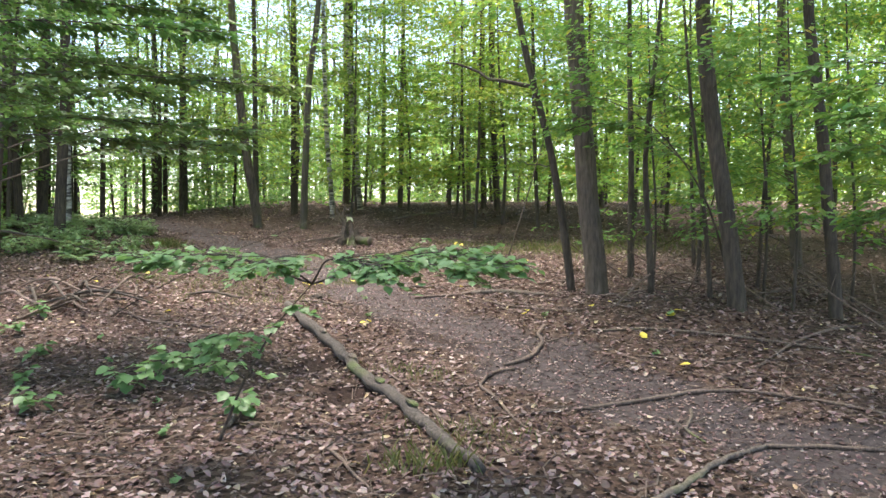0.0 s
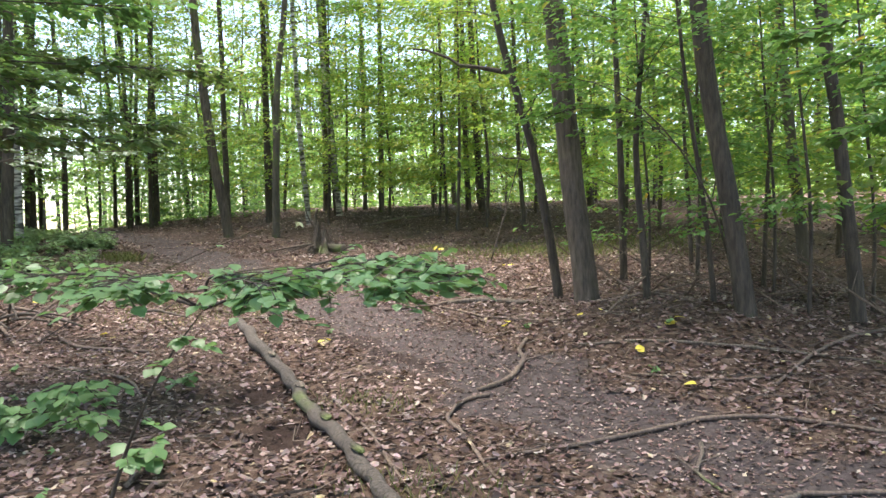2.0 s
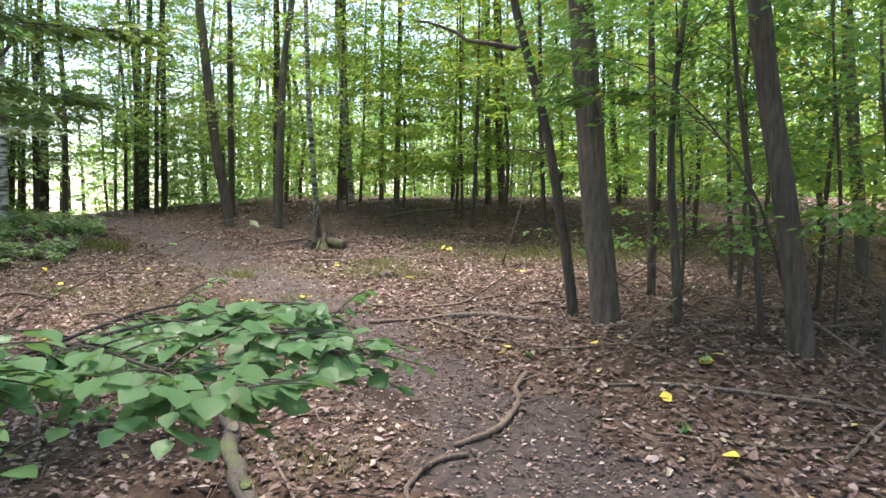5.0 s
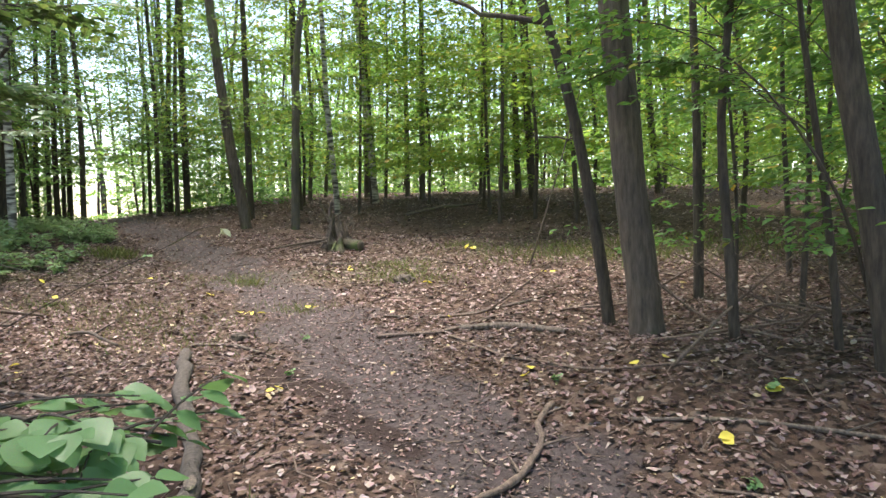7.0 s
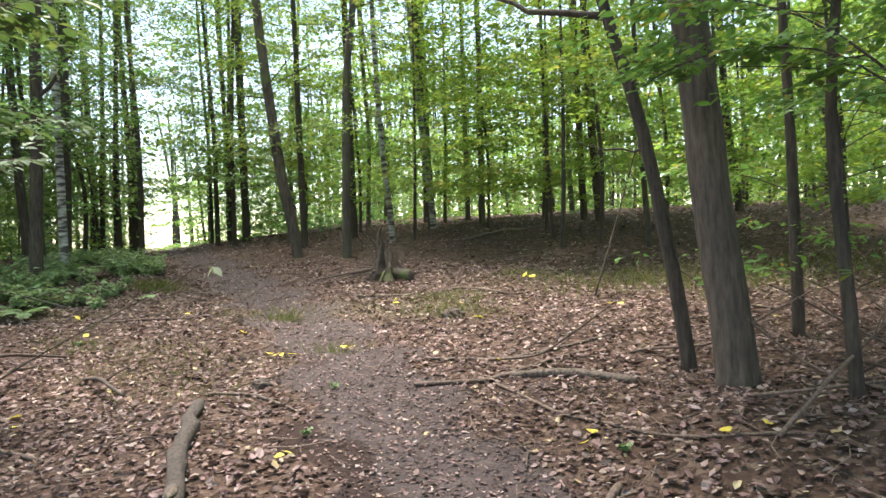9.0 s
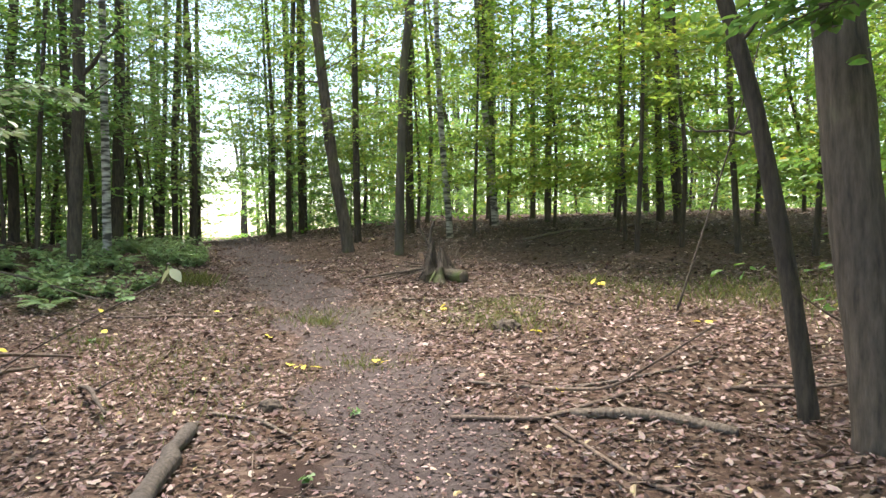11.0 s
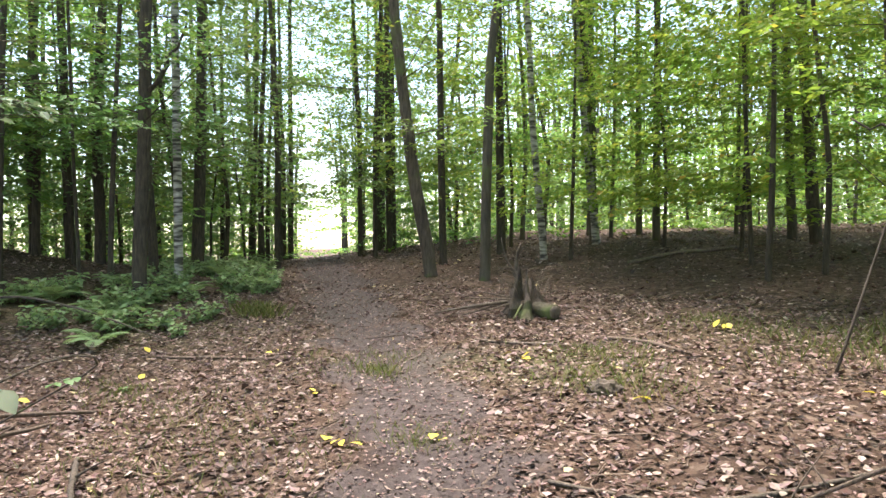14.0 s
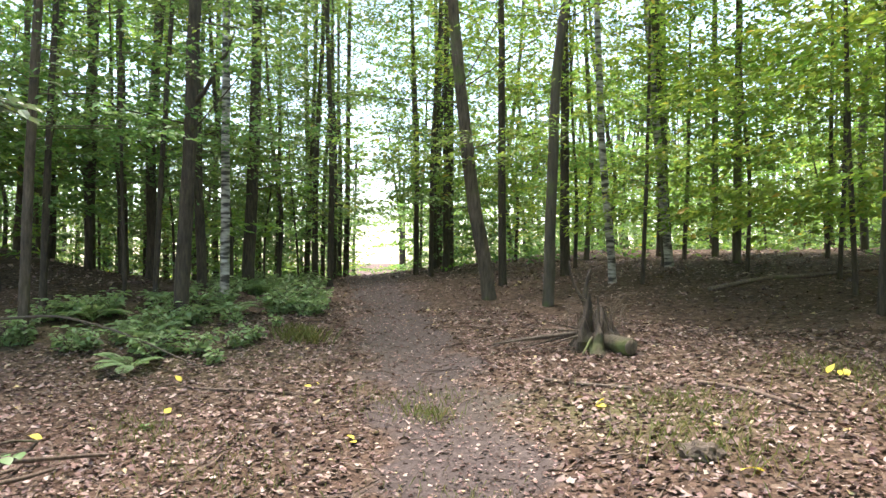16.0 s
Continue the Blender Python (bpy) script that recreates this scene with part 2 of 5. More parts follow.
def height(x, y):
    """The lie of the land: level, then rising past y = 6, falling away beyond the end of the path."""
    x, y = np.asarray(x, float), np.asarray(y, float)
    dx, dy = x + 3.0, y - 10.0
    far = np.hypot(dx, dy)
    k = np.minimum(1.0, 26.0 / np.maximum(far, 1e-6))
    px, py = -3.0 + dx * k, 10.0 + dy * k
    z = (-0.0595 + 0.1076 * softramp(py - 6, 0.8) + 0.132 * softramp(-px - 7, 1.0) * np.exp(-((py - 12) / 4) ** 2)
         - 0.00744 * softramp(-px - 7, 1.5) * softramp(py - 14, 1.5)
         + 0.275 * np.exp(-((px - 1.8) / 1.6) ** 2 - ((py - 8.9) / 1.2) ** 2) + 0.0301 * softramp(py - 14, 1.5))
    z = z - 0.10 * softramp(py - 22, 1.2) / (1 + np.exp(-(px + 10) / 1.5))
    turn = np.degrees(np.arctan2(dy, dx)) % 360
    west = 1 / (1 + np.exp(-(turn - 122) / 4)) * (1 / (1 + np.exp((turn - 230) / 10)))
    away = softramp(far - 24, 1.5)
    z = z - west * np.minimum(0.16 * away, 7) + (1 - west) * np.minimum(0.03 * away, 1.5)
    d = off_path(x, y)
    near = np.exp(-(far / 30) ** 2)
    z = z + near * (0.028 * np.sin(2.1 * x + 1.3 * y) * np.sin(1.7 * y - 0.9 * x) + 0.014 * np.sin(5.3 * x - 2.2 * y) * np.sin(4.7 * y + 1.9 * x)) * np.clip(d / 1.2, 0.25, 1)
    return z - 0.11 * hollow(x, y) - 0.035 * np.exp(-(d / 0.45) ** 2) * near


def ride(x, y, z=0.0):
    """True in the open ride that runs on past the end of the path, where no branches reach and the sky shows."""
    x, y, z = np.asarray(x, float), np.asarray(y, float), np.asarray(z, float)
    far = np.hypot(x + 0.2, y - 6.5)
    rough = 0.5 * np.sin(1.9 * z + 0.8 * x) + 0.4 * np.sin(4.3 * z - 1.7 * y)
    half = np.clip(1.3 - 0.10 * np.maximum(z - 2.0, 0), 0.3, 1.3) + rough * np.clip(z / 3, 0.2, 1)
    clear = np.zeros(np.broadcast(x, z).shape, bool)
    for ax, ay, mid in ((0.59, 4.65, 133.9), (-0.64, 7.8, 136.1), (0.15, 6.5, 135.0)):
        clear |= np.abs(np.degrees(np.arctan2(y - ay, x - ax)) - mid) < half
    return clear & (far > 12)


def at(x, y, lift=0.0):
    return Vector((x, y, float(height(x, y)) + lift))


def tube(points, radii, sides=8, rough=0.0, rng=None, flare=0.0):
    """Rings of a tapered, bent stem as arrays of corners and faces."""
    p = np.asarray(points, float)
    r = np.asarray(radii, float)
    tan = np.gradient(p, axis=0)
    tan /= np.linalg.norm(tan, axis=1)[:, None] + 1e-9
    ref = np.array([0.31, 0.95, 0.05]) if abs(tan[:, 2]).mean() > 0.6 else np.array([0.05, 0.1, 1.0])
    s = np.cross(tan, ref)
    s /= np.linalg.norm(s, axis=1)[:, None] + 1e-9
    u = np.cross(s, tan)
    a = np.arange(sides) / sides * 2 * np.pi
    k = len(p)
    rr = np.repeat(r[:, None], sides, 1)
    if rough and rng is not None:
        rr = rr * (1 + rough * rng.standard_normal((k, sides)) * 0.5 + rough * np.sin(a * 3 + 1.0)[None, :] * 0.6)
    if flare:
        h = p[:, 2] - p[0, 2]
        rr = rr * (1 + flare * np.exp(-h / 0.16)[:, None] * (0.75 + 0.5 * np.sin(a * 5 + 0.7)[None, :]))
    v = p[:, None, :] + rr[..., None] * (np.cos(a)[None, :, None] * s[:, None, :] + np.sin(a)[None, :, None] * u[:, None, :])
    v = np.concatenate([v.reshape(-1, 3), p[:1], p[-1:]])
    i, j = np.meshgrid(np.arange(k - 1), np.arange(sides), indexing="ij")
    q = np.stack([i * sides + j, i * sides + (j + 1) % sides, (i + 1) * sides + (j + 1) % sides, (i + 1) * sides + j], -1).reshape(-1, 4)
    j = np.arange(sides)
    c0 = np.stack([np.full(sides, k * sides), (j + 1) % sides, j, j], -1)
    tip = (k - 1) * sides
    c1 = np.stack([np.full(sides, k * sides + 1), tip + j, tip + (j + 1) % sides, tip + (j + 1) % sides], -1)
    return v, [tuple(f) for f in q.tolist()] + [tuple(f[:3]) for f in c0.tolist()] + [tuple(f[:3]) for f in c1.tolist()]


def stem(name, points, radii, mat, parent=None, sides=8, rough=0.0, rng=None, flare=0.0, label=""):
    v, f = tube(points, radii, sides, rough, rng, flare)
    me = bpy.data.meshes.new(name)
    me.from_pydata(v.tolist(), [], f)
    me.polygons.foreach_set("use_smooth", [True] * len(me.polygons))
    me.materials.append(mat)
    ob = new(name, me)
    ob.parent = parent
    return tagged(ob, label)


def bent(points, steps):
    """A smooth line through the points, in even steps."""
    p = np.asarray(points, float)
    d = np.concatenate([[0], np.cumsum(np.linalg.norm(np.diff(p, axis=0), axis=1))])
    t = np.linspace(0, d[-1], steps)
    q = np.stack([np.interp(t, d, p[:, k]) for k in range(3)], -1)
    for _ in range(2):
        q[1:-1] = 0.25 * q[:-2] + 0.5 * q[1:-1] + 0.25 * q[2:]
    return q


def leaves(base, heading, normal, size, shape="oval", width=0.55, fold=0.25, ragged=None):
    """Many leaves as arrays: where each is held, which way it points, the way its face looks, its length; ragged: a random source that tears and curls them."""
    base, heading, normal = (np.asarray(a, float) for a in (base, heading, normal))
    size = np.asarray(size, float)[:, None]
    h = heading / (np.linalg.norm(heading, axis=1)[:, None] + 1e-9)
    s = np.cross(h, normal)
    s /= np.linalg.norm(s, axis=1)[:, None] + 1e-9
    n = np.cross(s, h)
    w = width * 0.5
    if shape == "oval":
        local = ((0, 0, 0), (0.3, w * 0.95, fold * w), (0.72, w * 0.8, fold * w * 0.7), (1, 0, -0.06), (0.72, -w * 0.8, fold * w * 0.7), (0.3, -w * 0.95, fold * w))
        faces = ((0, 1, 2, 3), (0, 3, 4, 5))
    else:
        local = ((0, 0, 0), (0.48, w, fold * w), (1, 0, -0.04), (0.48, -w, fold * w))
        faces = ((0, 1, 2, 3),)
    if ragged is None:
        v = np.stack([base + size * (a * h + b * s + c * n) for a, b, c in local], 1)
    else:
        m = len(base)
        v = np.stack([base + size * ((a + ragged.normal(0, 0.11, (m, 1))) * h + b * ragged.uniform(0.35, 1.5, (m, 1)) * s + (c + ragged.normal(0, 0.05, (m, 1))) * n) for a, b, c in local], 1)
    k = len(local)
    f = (np.arange(len(base)) * k)[:, None, None] + np.array(faces)[None]
    return v.reshape(-1, 3), f.reshape(-1, 4)


def sprays(rng, origin, yaw, length, count, size, shape="oval", droop=0.12, wild=0.6):
    """Flat leafy sprays, as beech and hornbeam hold them: leaves on both sides of a twig and of its side twigs."""
    origin = np.asarray(origin, float)
    m = len(origin)
    length = np.broadcast_to(length, m)[:, None]
    u = rng.random((m, count)) ** 0.8 * length
    side = np.where(rng.random((m, count)) < 0.5, -1.0, 1.0)
    reach = side * rng.random((m, count)) ** 1.3 * 0.42 * length * (1.0 - 0.7 * u / length)
    yw = np.asarray(yaw)[:, None]
    slope = rng.normal(0, 0.11, (m, 1))
    x = origin[:, :1] + u * np.cos(yw) - reach * np.sin(yw)
    y = origin[:, 1:2] + u * np.sin(yw) + reach * np.cos(yw)
    z = origin[:, 2:3] + slope * u - droop * u ** 2 + rng.normal(0, 0.022, (m, count)) - 0.1 * np.abs(reach)
    ang = yw + side * rng.uniform(0.4, 1.2, (m, count))
    hd = np.stack([np.cos(ang), np.sin(ang), rng.normal(-0.25, 0.25, (m, count))], -1).reshape(-1, 3)
    nm = np.stack([rng.normal(0, wild, (m, count)), rng.normal(0, wild, (m, count)), np.ones((m, count))], -1).reshape(-1, 3)
    b = np.stack([x, y, z], -1).reshape(-1, 3)
    return leaves(b, hd, nm, size * rng.uniform(0.65, 1.2, len(b)), shape)


def thing(name, place, label, category, group=""):
    ob = new(name)
    ob.matrix_basis = Matrix.Translation(place)
    return tagged(ob, label, category, group)


# ---- ground ----


def spaced(lo, hi, step, out, growth=1.16):
    inner = list(np.arange(lo, hi, step))
    d, a, b = step, [], []
    p, q = lo, inner[-1]
    while p > -out:
        d *= growth
        p, q = p - d, q + d
        a.append(p)
        b.append(q)
    return np.array(a[::-1] + inner + b)


gx, gy = spaced(-11, 5, 0.11, 900), spaced(1, 22, 0.11, 900)
X, Y = np.meshgrid(gx, gy)
nx, ny = len(gx), len(gy)
gi, gj = np.meshgrid(np.arange(nx - 1), np.arange(ny - 1))
quads = np.stack([gj * nx + gi, gj * nx + gi + 1, (gj + 1) * nx + gi + 1, (gj + 1) * nx + gi], -1).reshape(-1, 4)
Z = height(X, Y)
ground = grow("ground", np.stack([X, Y, Z], -1).reshape(-1, 3), quads, SOIL)
tagged(ground, "forest floor of leaf mould with a trodden earth path", "ground", kind="structure")
PATCHES = ((0.6, 14.6, 2.6, 0.9), (-3.0, 12.7, 0.9, 0.5), (-9.0, 12.3, 2.0, 1.2))


def grassy(x, y):
    return np.clip(sum(np.exp(-((x - a) / c) ** 2 - ((y - b) / d) ** 2) for a, b, c, d in PATCHES), 0, 1)


def trodden(x, y):
    d = off_path(x, y) + 0.13 * np.sin(3.7 * x - 2.9 * y) + 0.09 * np.sin(8.3 * y + 5.1 * x) + 0.06 * np.sin(17.0 * x - 13.0 * y)
    return np.exp(-(np.maximum(d, 0) / 0.58) ** 2.4) * np.clip(1.2 - 0.02 * np.maximum(y - 10, 0), 0.85, 1)


def dark_ground(x, y):
    """How dark the ground is: a rut along the left edge of the path, and the hollow."""
    wander = 0.12 * np.sin(3.1 * x - 2.3 * y) + 0.08 * np.sin(7.3 * y + 1.1 * x)
    return (0.62 + 0.38 * np.sin(4.3 * y + 2.0 * x)) * np.exp(-((off_path(x + 0.36, y + 0.30) - 0.05 + wander) / 0.22) ** 2) * np.exp(-((y - 8.6) / 2.4) ** 2) + 1.3 * hollow(x, y)


for key, values in (("trodden", trodden(X, Y)), ("grassy", grassy(X, Y)), ("dark_ground", dark_ground(X, Y))):
    ground.data.attributes.new(key, "FLOAT", "POINT").data.foreach_set("value", values.ravel().astype(np.float32))

# ---- trees ----


def tree(name, x, y, dia, bends, tall, label, mat, category="tree", crown=None, crown_mat=None, limbs=(), sides=12, flare=0.35, seed=1, group="", leaf=0.085, shape="oval", shade_sprays=0):
    """A standing tree. bends: (dx, dy, h) of its axis up the stem. crown: (lowest, highest, reach, sprays, leaves a spray)."""
    rng = np.random.default_rng(seed)
    root = thing(name, at(x, y), label, category, group)
    pts = [(0, 0, -0.25), (0, 0, 0)] + list(bends)
    a, b = np.array(pts[-2]), np.array(pts[-1])
    if b[2] < tall:
        slope = (b - a)[:2] / max(b[2] - a[2], 0.3) * 0.4
        pts.append((b[0] + slope[0] * (tall - b[2]), b[1] + slope[1] * (tall - b[2]), tall))
    steps = max(12, int(tall * 3.0))
    axis = bent(pts, steps)
    axis[1:, :2] += np.cumsum(rng.normal(0, dia * 0.05, (steps - 1, 2)), 0) * 0.5
    h = np.clip(axis[:, 2], 0, None) / tall
    stem("trunk", axis, dia * 0.5 * (1 - 0.82 * h ** 1.1) + 0.004, mat, root, sides, 0.07, rng, flare)
    for i, (h0, dx, dy, dz, r) in enumerate(limbs):
        o = np.array([np.interp(h0, axis[:, 2], axis[:, k]) for k in range(3)])
        q = bent([o, o + np.array((dx, dy, dz)) * (0.45, 0.45, 0.3), o + np.array((dx, dy, dz))], 9)
        q[2:] += rng.normal(0, 0.02, (7, 3))
        stem("limb", q, np.linspace(r, r * 0.35, 9), mat, root, 6)
    if crown:
        crowned(root, rng, axis, dia, mat, crown_mat or GREEN, crown, leaf, shape, shade_sprays)
    return root


def crowned(root, rng, axis, dia, mat, crown_mat, crown, leaf, shape, shade_sprays=0):
    """Tiers of nearly level boughs, each carrying flat sprays of leaves on both sides; a wide top of sprays is added
    above the view for shade.
    """
    low, high, reach, count, per = crown
    top = axis[-1, 2]
    base = root.matrix_basis.translation
    boughs = max(8, count // 7)
    bh = low + (high - low) * rng.random(boughs) ** 1.2
    bearing = np.arange(boughs) * 2.4 + rng.normal(0, 0.35, boughs)
    span = reach * np.clip(1.15 - 0.7 * np.abs((bh - low) / (high - low) - 0.35), 0.3, 1) * rng.uniform(0.6, 1.1, boughs)
    k = np.arange(count) % boughs
    out = rng.uniform(0.2, 1.0, count) * span[k]
    aside = rng.normal(0, 0.3, count) * (1.15 * span[k] - out)
    turn = bearing[k]
    o = np.stack([np.interp(bh[k], axis[:, 2], axis[:, c]) for c in range(3)], -1)
    o[:, 0] += out * np.cos(turn) - aside * np.sin(turn)
    o[:, 1] += out * np.sin(turn) + aside * np.cos(turn)
    o[:, 2] += 0.16 * out - 0.04 * out ** 2 + rng.normal(0, 0.05, count)
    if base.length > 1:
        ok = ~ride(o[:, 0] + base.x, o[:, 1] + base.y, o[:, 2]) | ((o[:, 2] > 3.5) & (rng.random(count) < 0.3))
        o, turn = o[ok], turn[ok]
    n = len(o)
    v, f = sprays(rng, o, turn + np.sign(rng.normal(0, 1, n)) * rng.uniform(0.1, 0.9, n), rng.uniform(0.6, 1.1, n), per, leaf, shape, 0.1, 0.4)
    tagged(grow("crown", v, f, crown_mat, root, smooth=False), kind="stuff")
    # large-leaved sprays high up, mostly out of view, added to shade the floor
    if top > 9:
        m = shade_sprays or (14 if shape == "oval" else 6)
        a, hh, rr = rng.random(m) * 2 * np.pi, rng.uniform(0.65, 1.0, m) * top, (5.5 if shade_sprays else 4.0) * np.sqrt(rng.random(m))
        c = np.stack([axis[-1, 0] + rr * np.cos(a), axis[-1, 1] + rr * np.sin(a), hh + 0.6], -1)
        v, f = sprays(rng, c, a, 1.6, 16, 0.30, "diamond", 0.08, 0.4)
        tagged(grow("upper_crown", v, f, crown_mat, root, smooth=False), kind="stuff")
    bits_v, bits_f, first_corner = [], [], 0
    for i in range(0, boughs, max(1, boughs // 9)):
        b = np.array([np.interp(max(bh[i] - 0.25, 0.1), axis[:, 2], axis[:, c]) for c in range(3)])
        way = np.array([np.cos(bearing[i]), np.sin(bearing[i]), 0.0])
        e = b + way * span[i] * 0.8 + (0, 0, 0.1 * span[i] + 0.15)
        vv, ff = tube(bent([b, b + way * span[i] * 0.4 + (0, 0, 0.22), e], 5), np.linspace(min(max(dia * 0.08, 0.005), 0.014), 0.003, 5), 3)
        bits_v.append(vv)
        bits_f += [tuple(c + first_corner for c in g) for g in ff]
        first_corner += len(vv)
    me = bpy.data.meshes.new("side_branching")
    me.from_pydata(np.concatenate(bits_v).tolist(), [], bits_f)
    me.materials.append(mat)
    twigs = tagged(new("side_branching", me), "thin dark side branches", kind="stuff")
    twigs.parent = root


tree("oak_tree", 0.75, 10.0, 0.275, [(-0.05, 0.01, 0.45), (-0.19, 0.04, 1.45), (-0.32, 0.09, 2.85), (-0.5, 0.15, 5)], 17, "thick straight forest tree with furrowed grey-brown bark", BARK,
     crown=(4.2, 15, 3.2, 260, 16), limbs=((4.6, 1.2, -0.6, 0.9, 0.05), (5.4, -1.3, -0.4, 1.0, 0.05)), sides=18, flare=0.38, seed=11, shade_sprays=110)
tree("leaning_tree", 0.42, 10.5, 0.11, [(-0.31, 0.03, 1.90), (-0.52, 0.01, 2.74), (-0.65, 0.0, 3.05), (-1.0, 0.0, 5.0)], 10, "slender dark tree leaning against the thick trunk beside it", DARKBARK,
     crown=(3.7, 9, 2.4, 120, 18), limbs=((2.85, -1.25, 0.1, 0.42, 0.034), (1.75, -0.55, 0.0, 0.1, 0.012), (2.3, 0.35, -0.1, 0.5, 0.014)), sides=12, flare=0.2, seed=12)
tree("forest_tree", 2.19, 8.67, 0.175, [(-0.24, 0.02, 1.45), (-0.42, 0.04, 2.6), (-0.55, 0.05, 4.5)], 16, "rough dark-barked tree leaning slightly, ivy and twigs about its foot", DARKBARK,
     crown=(3.0, 13, 3.2, 260, 18), sides=16, flare=0.35, seed=13, shade_sprays=110)
tree("forest_tree", 3.20, 8.74, 0.12, [(-0.18, 0.04, 1.85), (-0.36, 0.06, 3.24)], 13, "slim dark tree with bare lower stem", DARKBARK, crown=(2.2, 9, 2.4, 190, 18), seed=14)
tree("forest_tree", 3.96, 12.65, 0.16, [(-0.29, 0.07, 3.29)], 14, "slim greyish tree with a forked upper stem", GREYBARK, crown=(2.2, 9, 2.6, 200, 18), limbs=((2.0, -0.6, 0.1, 0.9, 0.03),), seed=15)
# unseen big trees added round the start of the walk; their closed crowns shade it
for i, (x, y) in enumerate(((3.9, 3.6), (-3.6, 2.2), (4.6, -0.4), (1.6, -2.6), (-5.6, 4.2), (-1.9, -1.0))):
    tree("forest_tree", x, y, 0.3, [(0.1 * (-1) ** i, 0.05, 3.0)], 15, "unseen big tree added so its high crown shades the start", DARKBARK, crown=(6.0, 13, 3.8, 110, 16), seed=50 + i, sides=12, leaf=0.16, group="big trees by the start", shade_sprays=150)
# saplings about the thick trunks
for i, (x, y, d, b, top) in enumerate((
        (1.28, 11.54, 0.10, [(-0.01, 0.1, 2.0), (-0.05, 0.17, 2.86)], 8.0), (1.36, 9.30, 0.075, [(-0.11, 0.05, 1.33), (-0.15, 0.07, 1.8), (-0.06, 0.12, 2.24)], 5.0),
        (2.14, 10.98, 0.05, [(0.10, 0.13, 1.68), (0.01, 0.16, 2.45), (0.11, 0.22, 2.96)], 5.5), (1.97, 9.0, 0.05, [(-0.14, 0.05, 1.47), (-0.24, 0.05, 1.94)], 4.6),
        (3.0, 11.2, 0.05, [(0.05, 0.0, 1.5), (0.2, 0.1, 2.6)], 5.5), (2.4, 12.8, 0.06, [(-0.1, 0, 2.0)], 6.0), (4.4, 9.9, 0.05, [(0.1, 0, 2.0)], 6.0))):
    tree("sapling", x, y, d, b, top, "thin dark sapling with flat sprays of green leaves", DARKBARK, "sapling", crown=(1.3, top, 1.8, 84, 20), crown_mat=NEARGREEN, sides=8, flare=0.15, seed=30 + i, group="saplings by the thick trunks")
for i, (x, y, top) in enumerate(((2.6, 9.35, 4.2), (3.6, 9.5, 4.5), (1.5, 10.6, 4.5), (2.75, 8.75, 3.8))):
    tree("sapling", x, y, 0.03, [(0.05, 0.0, 1.0), (-0.05, 0.05, 2.0)], top, "thin bent sapling with drooping green leaf sprays", DARKBARK, "sapling", crown=(0.7, top, 1.1, 46, 18), crown_mat=NEARGREEN, sides=6, flare=0.1, seed=240 + i, group="saplings by the thick trunks")
# trees up the slope
SLOPE = ((-1.76, 20.71, 0.27, -0.19, 2.83, 0), (-2.29, 21.68, 0.23, -0.07, 2.89, 0), (1.22, 21.72, 0.25, -0.22, 1.99, 0), (-0.40, 17.06, 0.13, -0.12, 1.8, 0),
         (-6.27, 21.64, 0.31, -0.23, 3.95, 0), (-2.35, 18.33, 0.09, -0.08, 2.2, 0), (-7.72, 19.99, 0.27, -0.03, 3.31, 0), (-4.99, 21.94, 0.22, 0.07, 5.17, 1),
         (-7.91, 25.26, 0.40, -0.02, 3.85, 0), (-6.24, 24.40, 0.21, -0.01, 3.88, 1), (-8.16, 18.44, 0.21, -0.06, 1.71, 0), (-12.4, 21.84, 0.27, -0.03, 2.33, 0))
for i, (x, y, d, lean, h, kind) in enumerate(SLOPE):
    tree("forest_tree", x, y, 0.72 * d, [(lean, 0.05, h)], 11 + 22 * d, "tall forest tree with dark bare trunk on the leafy slope", (DARKBARK, GREYBARK)[kind],
         crown=(1.9, 10.5, 3.2, 200, 18), seed=60 + i, sides=10, group="trees on the slope", shape="diamond", leaf=0.125)
tree("forest_tree", -7.42, 17.04, 0.23, [(-0.22, -0.22, 1.9), (-0.34, -0.37, 3.59), (-0.44, -0.47, 4.99)], 15, "crooked grey-brown tree with a bent foot", BARK, crown=(2.7, 11, 4.0, 330, 16), seed=41, leaf=0.095, shape="diamond", shade_sprays=30)
tree("forest_tree", -6.08, 16.66, 0.17, [(0.14, 0.04, 3.75), (0.27, 0.13, 4.6)], 14, "straight smooth grey tree beside the stump", GREYBARK, crown=(2.0, 11, 3.2, 280, 16), seed=42, leaf=0.095, shape="diamond", shade_sprays=30)
tree("birch_tree", -6.14, 21.43, 0.17, [(-0.15, -0.18, 2.52), (-0.29, -0.36, 5.39)], 16, "white-barked birch with dark marks", BIRCH, crown=(4.5, 15, 2.0, 150, 14), seed=43, group="birches", shape="diamond")
tree("birch_tree", -6.12, 18.87, 0.13, [(-0.14, -0.17, 2.51), (-0.17, -0.25, 4.97)], 15, "white-barked birch with dark marks", BIRCH, crown=(4.0, 14, 2.0, 150, 14), seed=44, group="birches", shape="diamond")
tree("birch_tree", -10.34, 13.9, 0.14, [(0.02, 0.0, 3.0), (0.05, 0.0, 5.4)], 16, "pale birch with peeling white bark among dark trunks", BIRCH, crown=(4.5, 15, 2.2, 150, 14), seed=45, group="birches", shape="diamond")
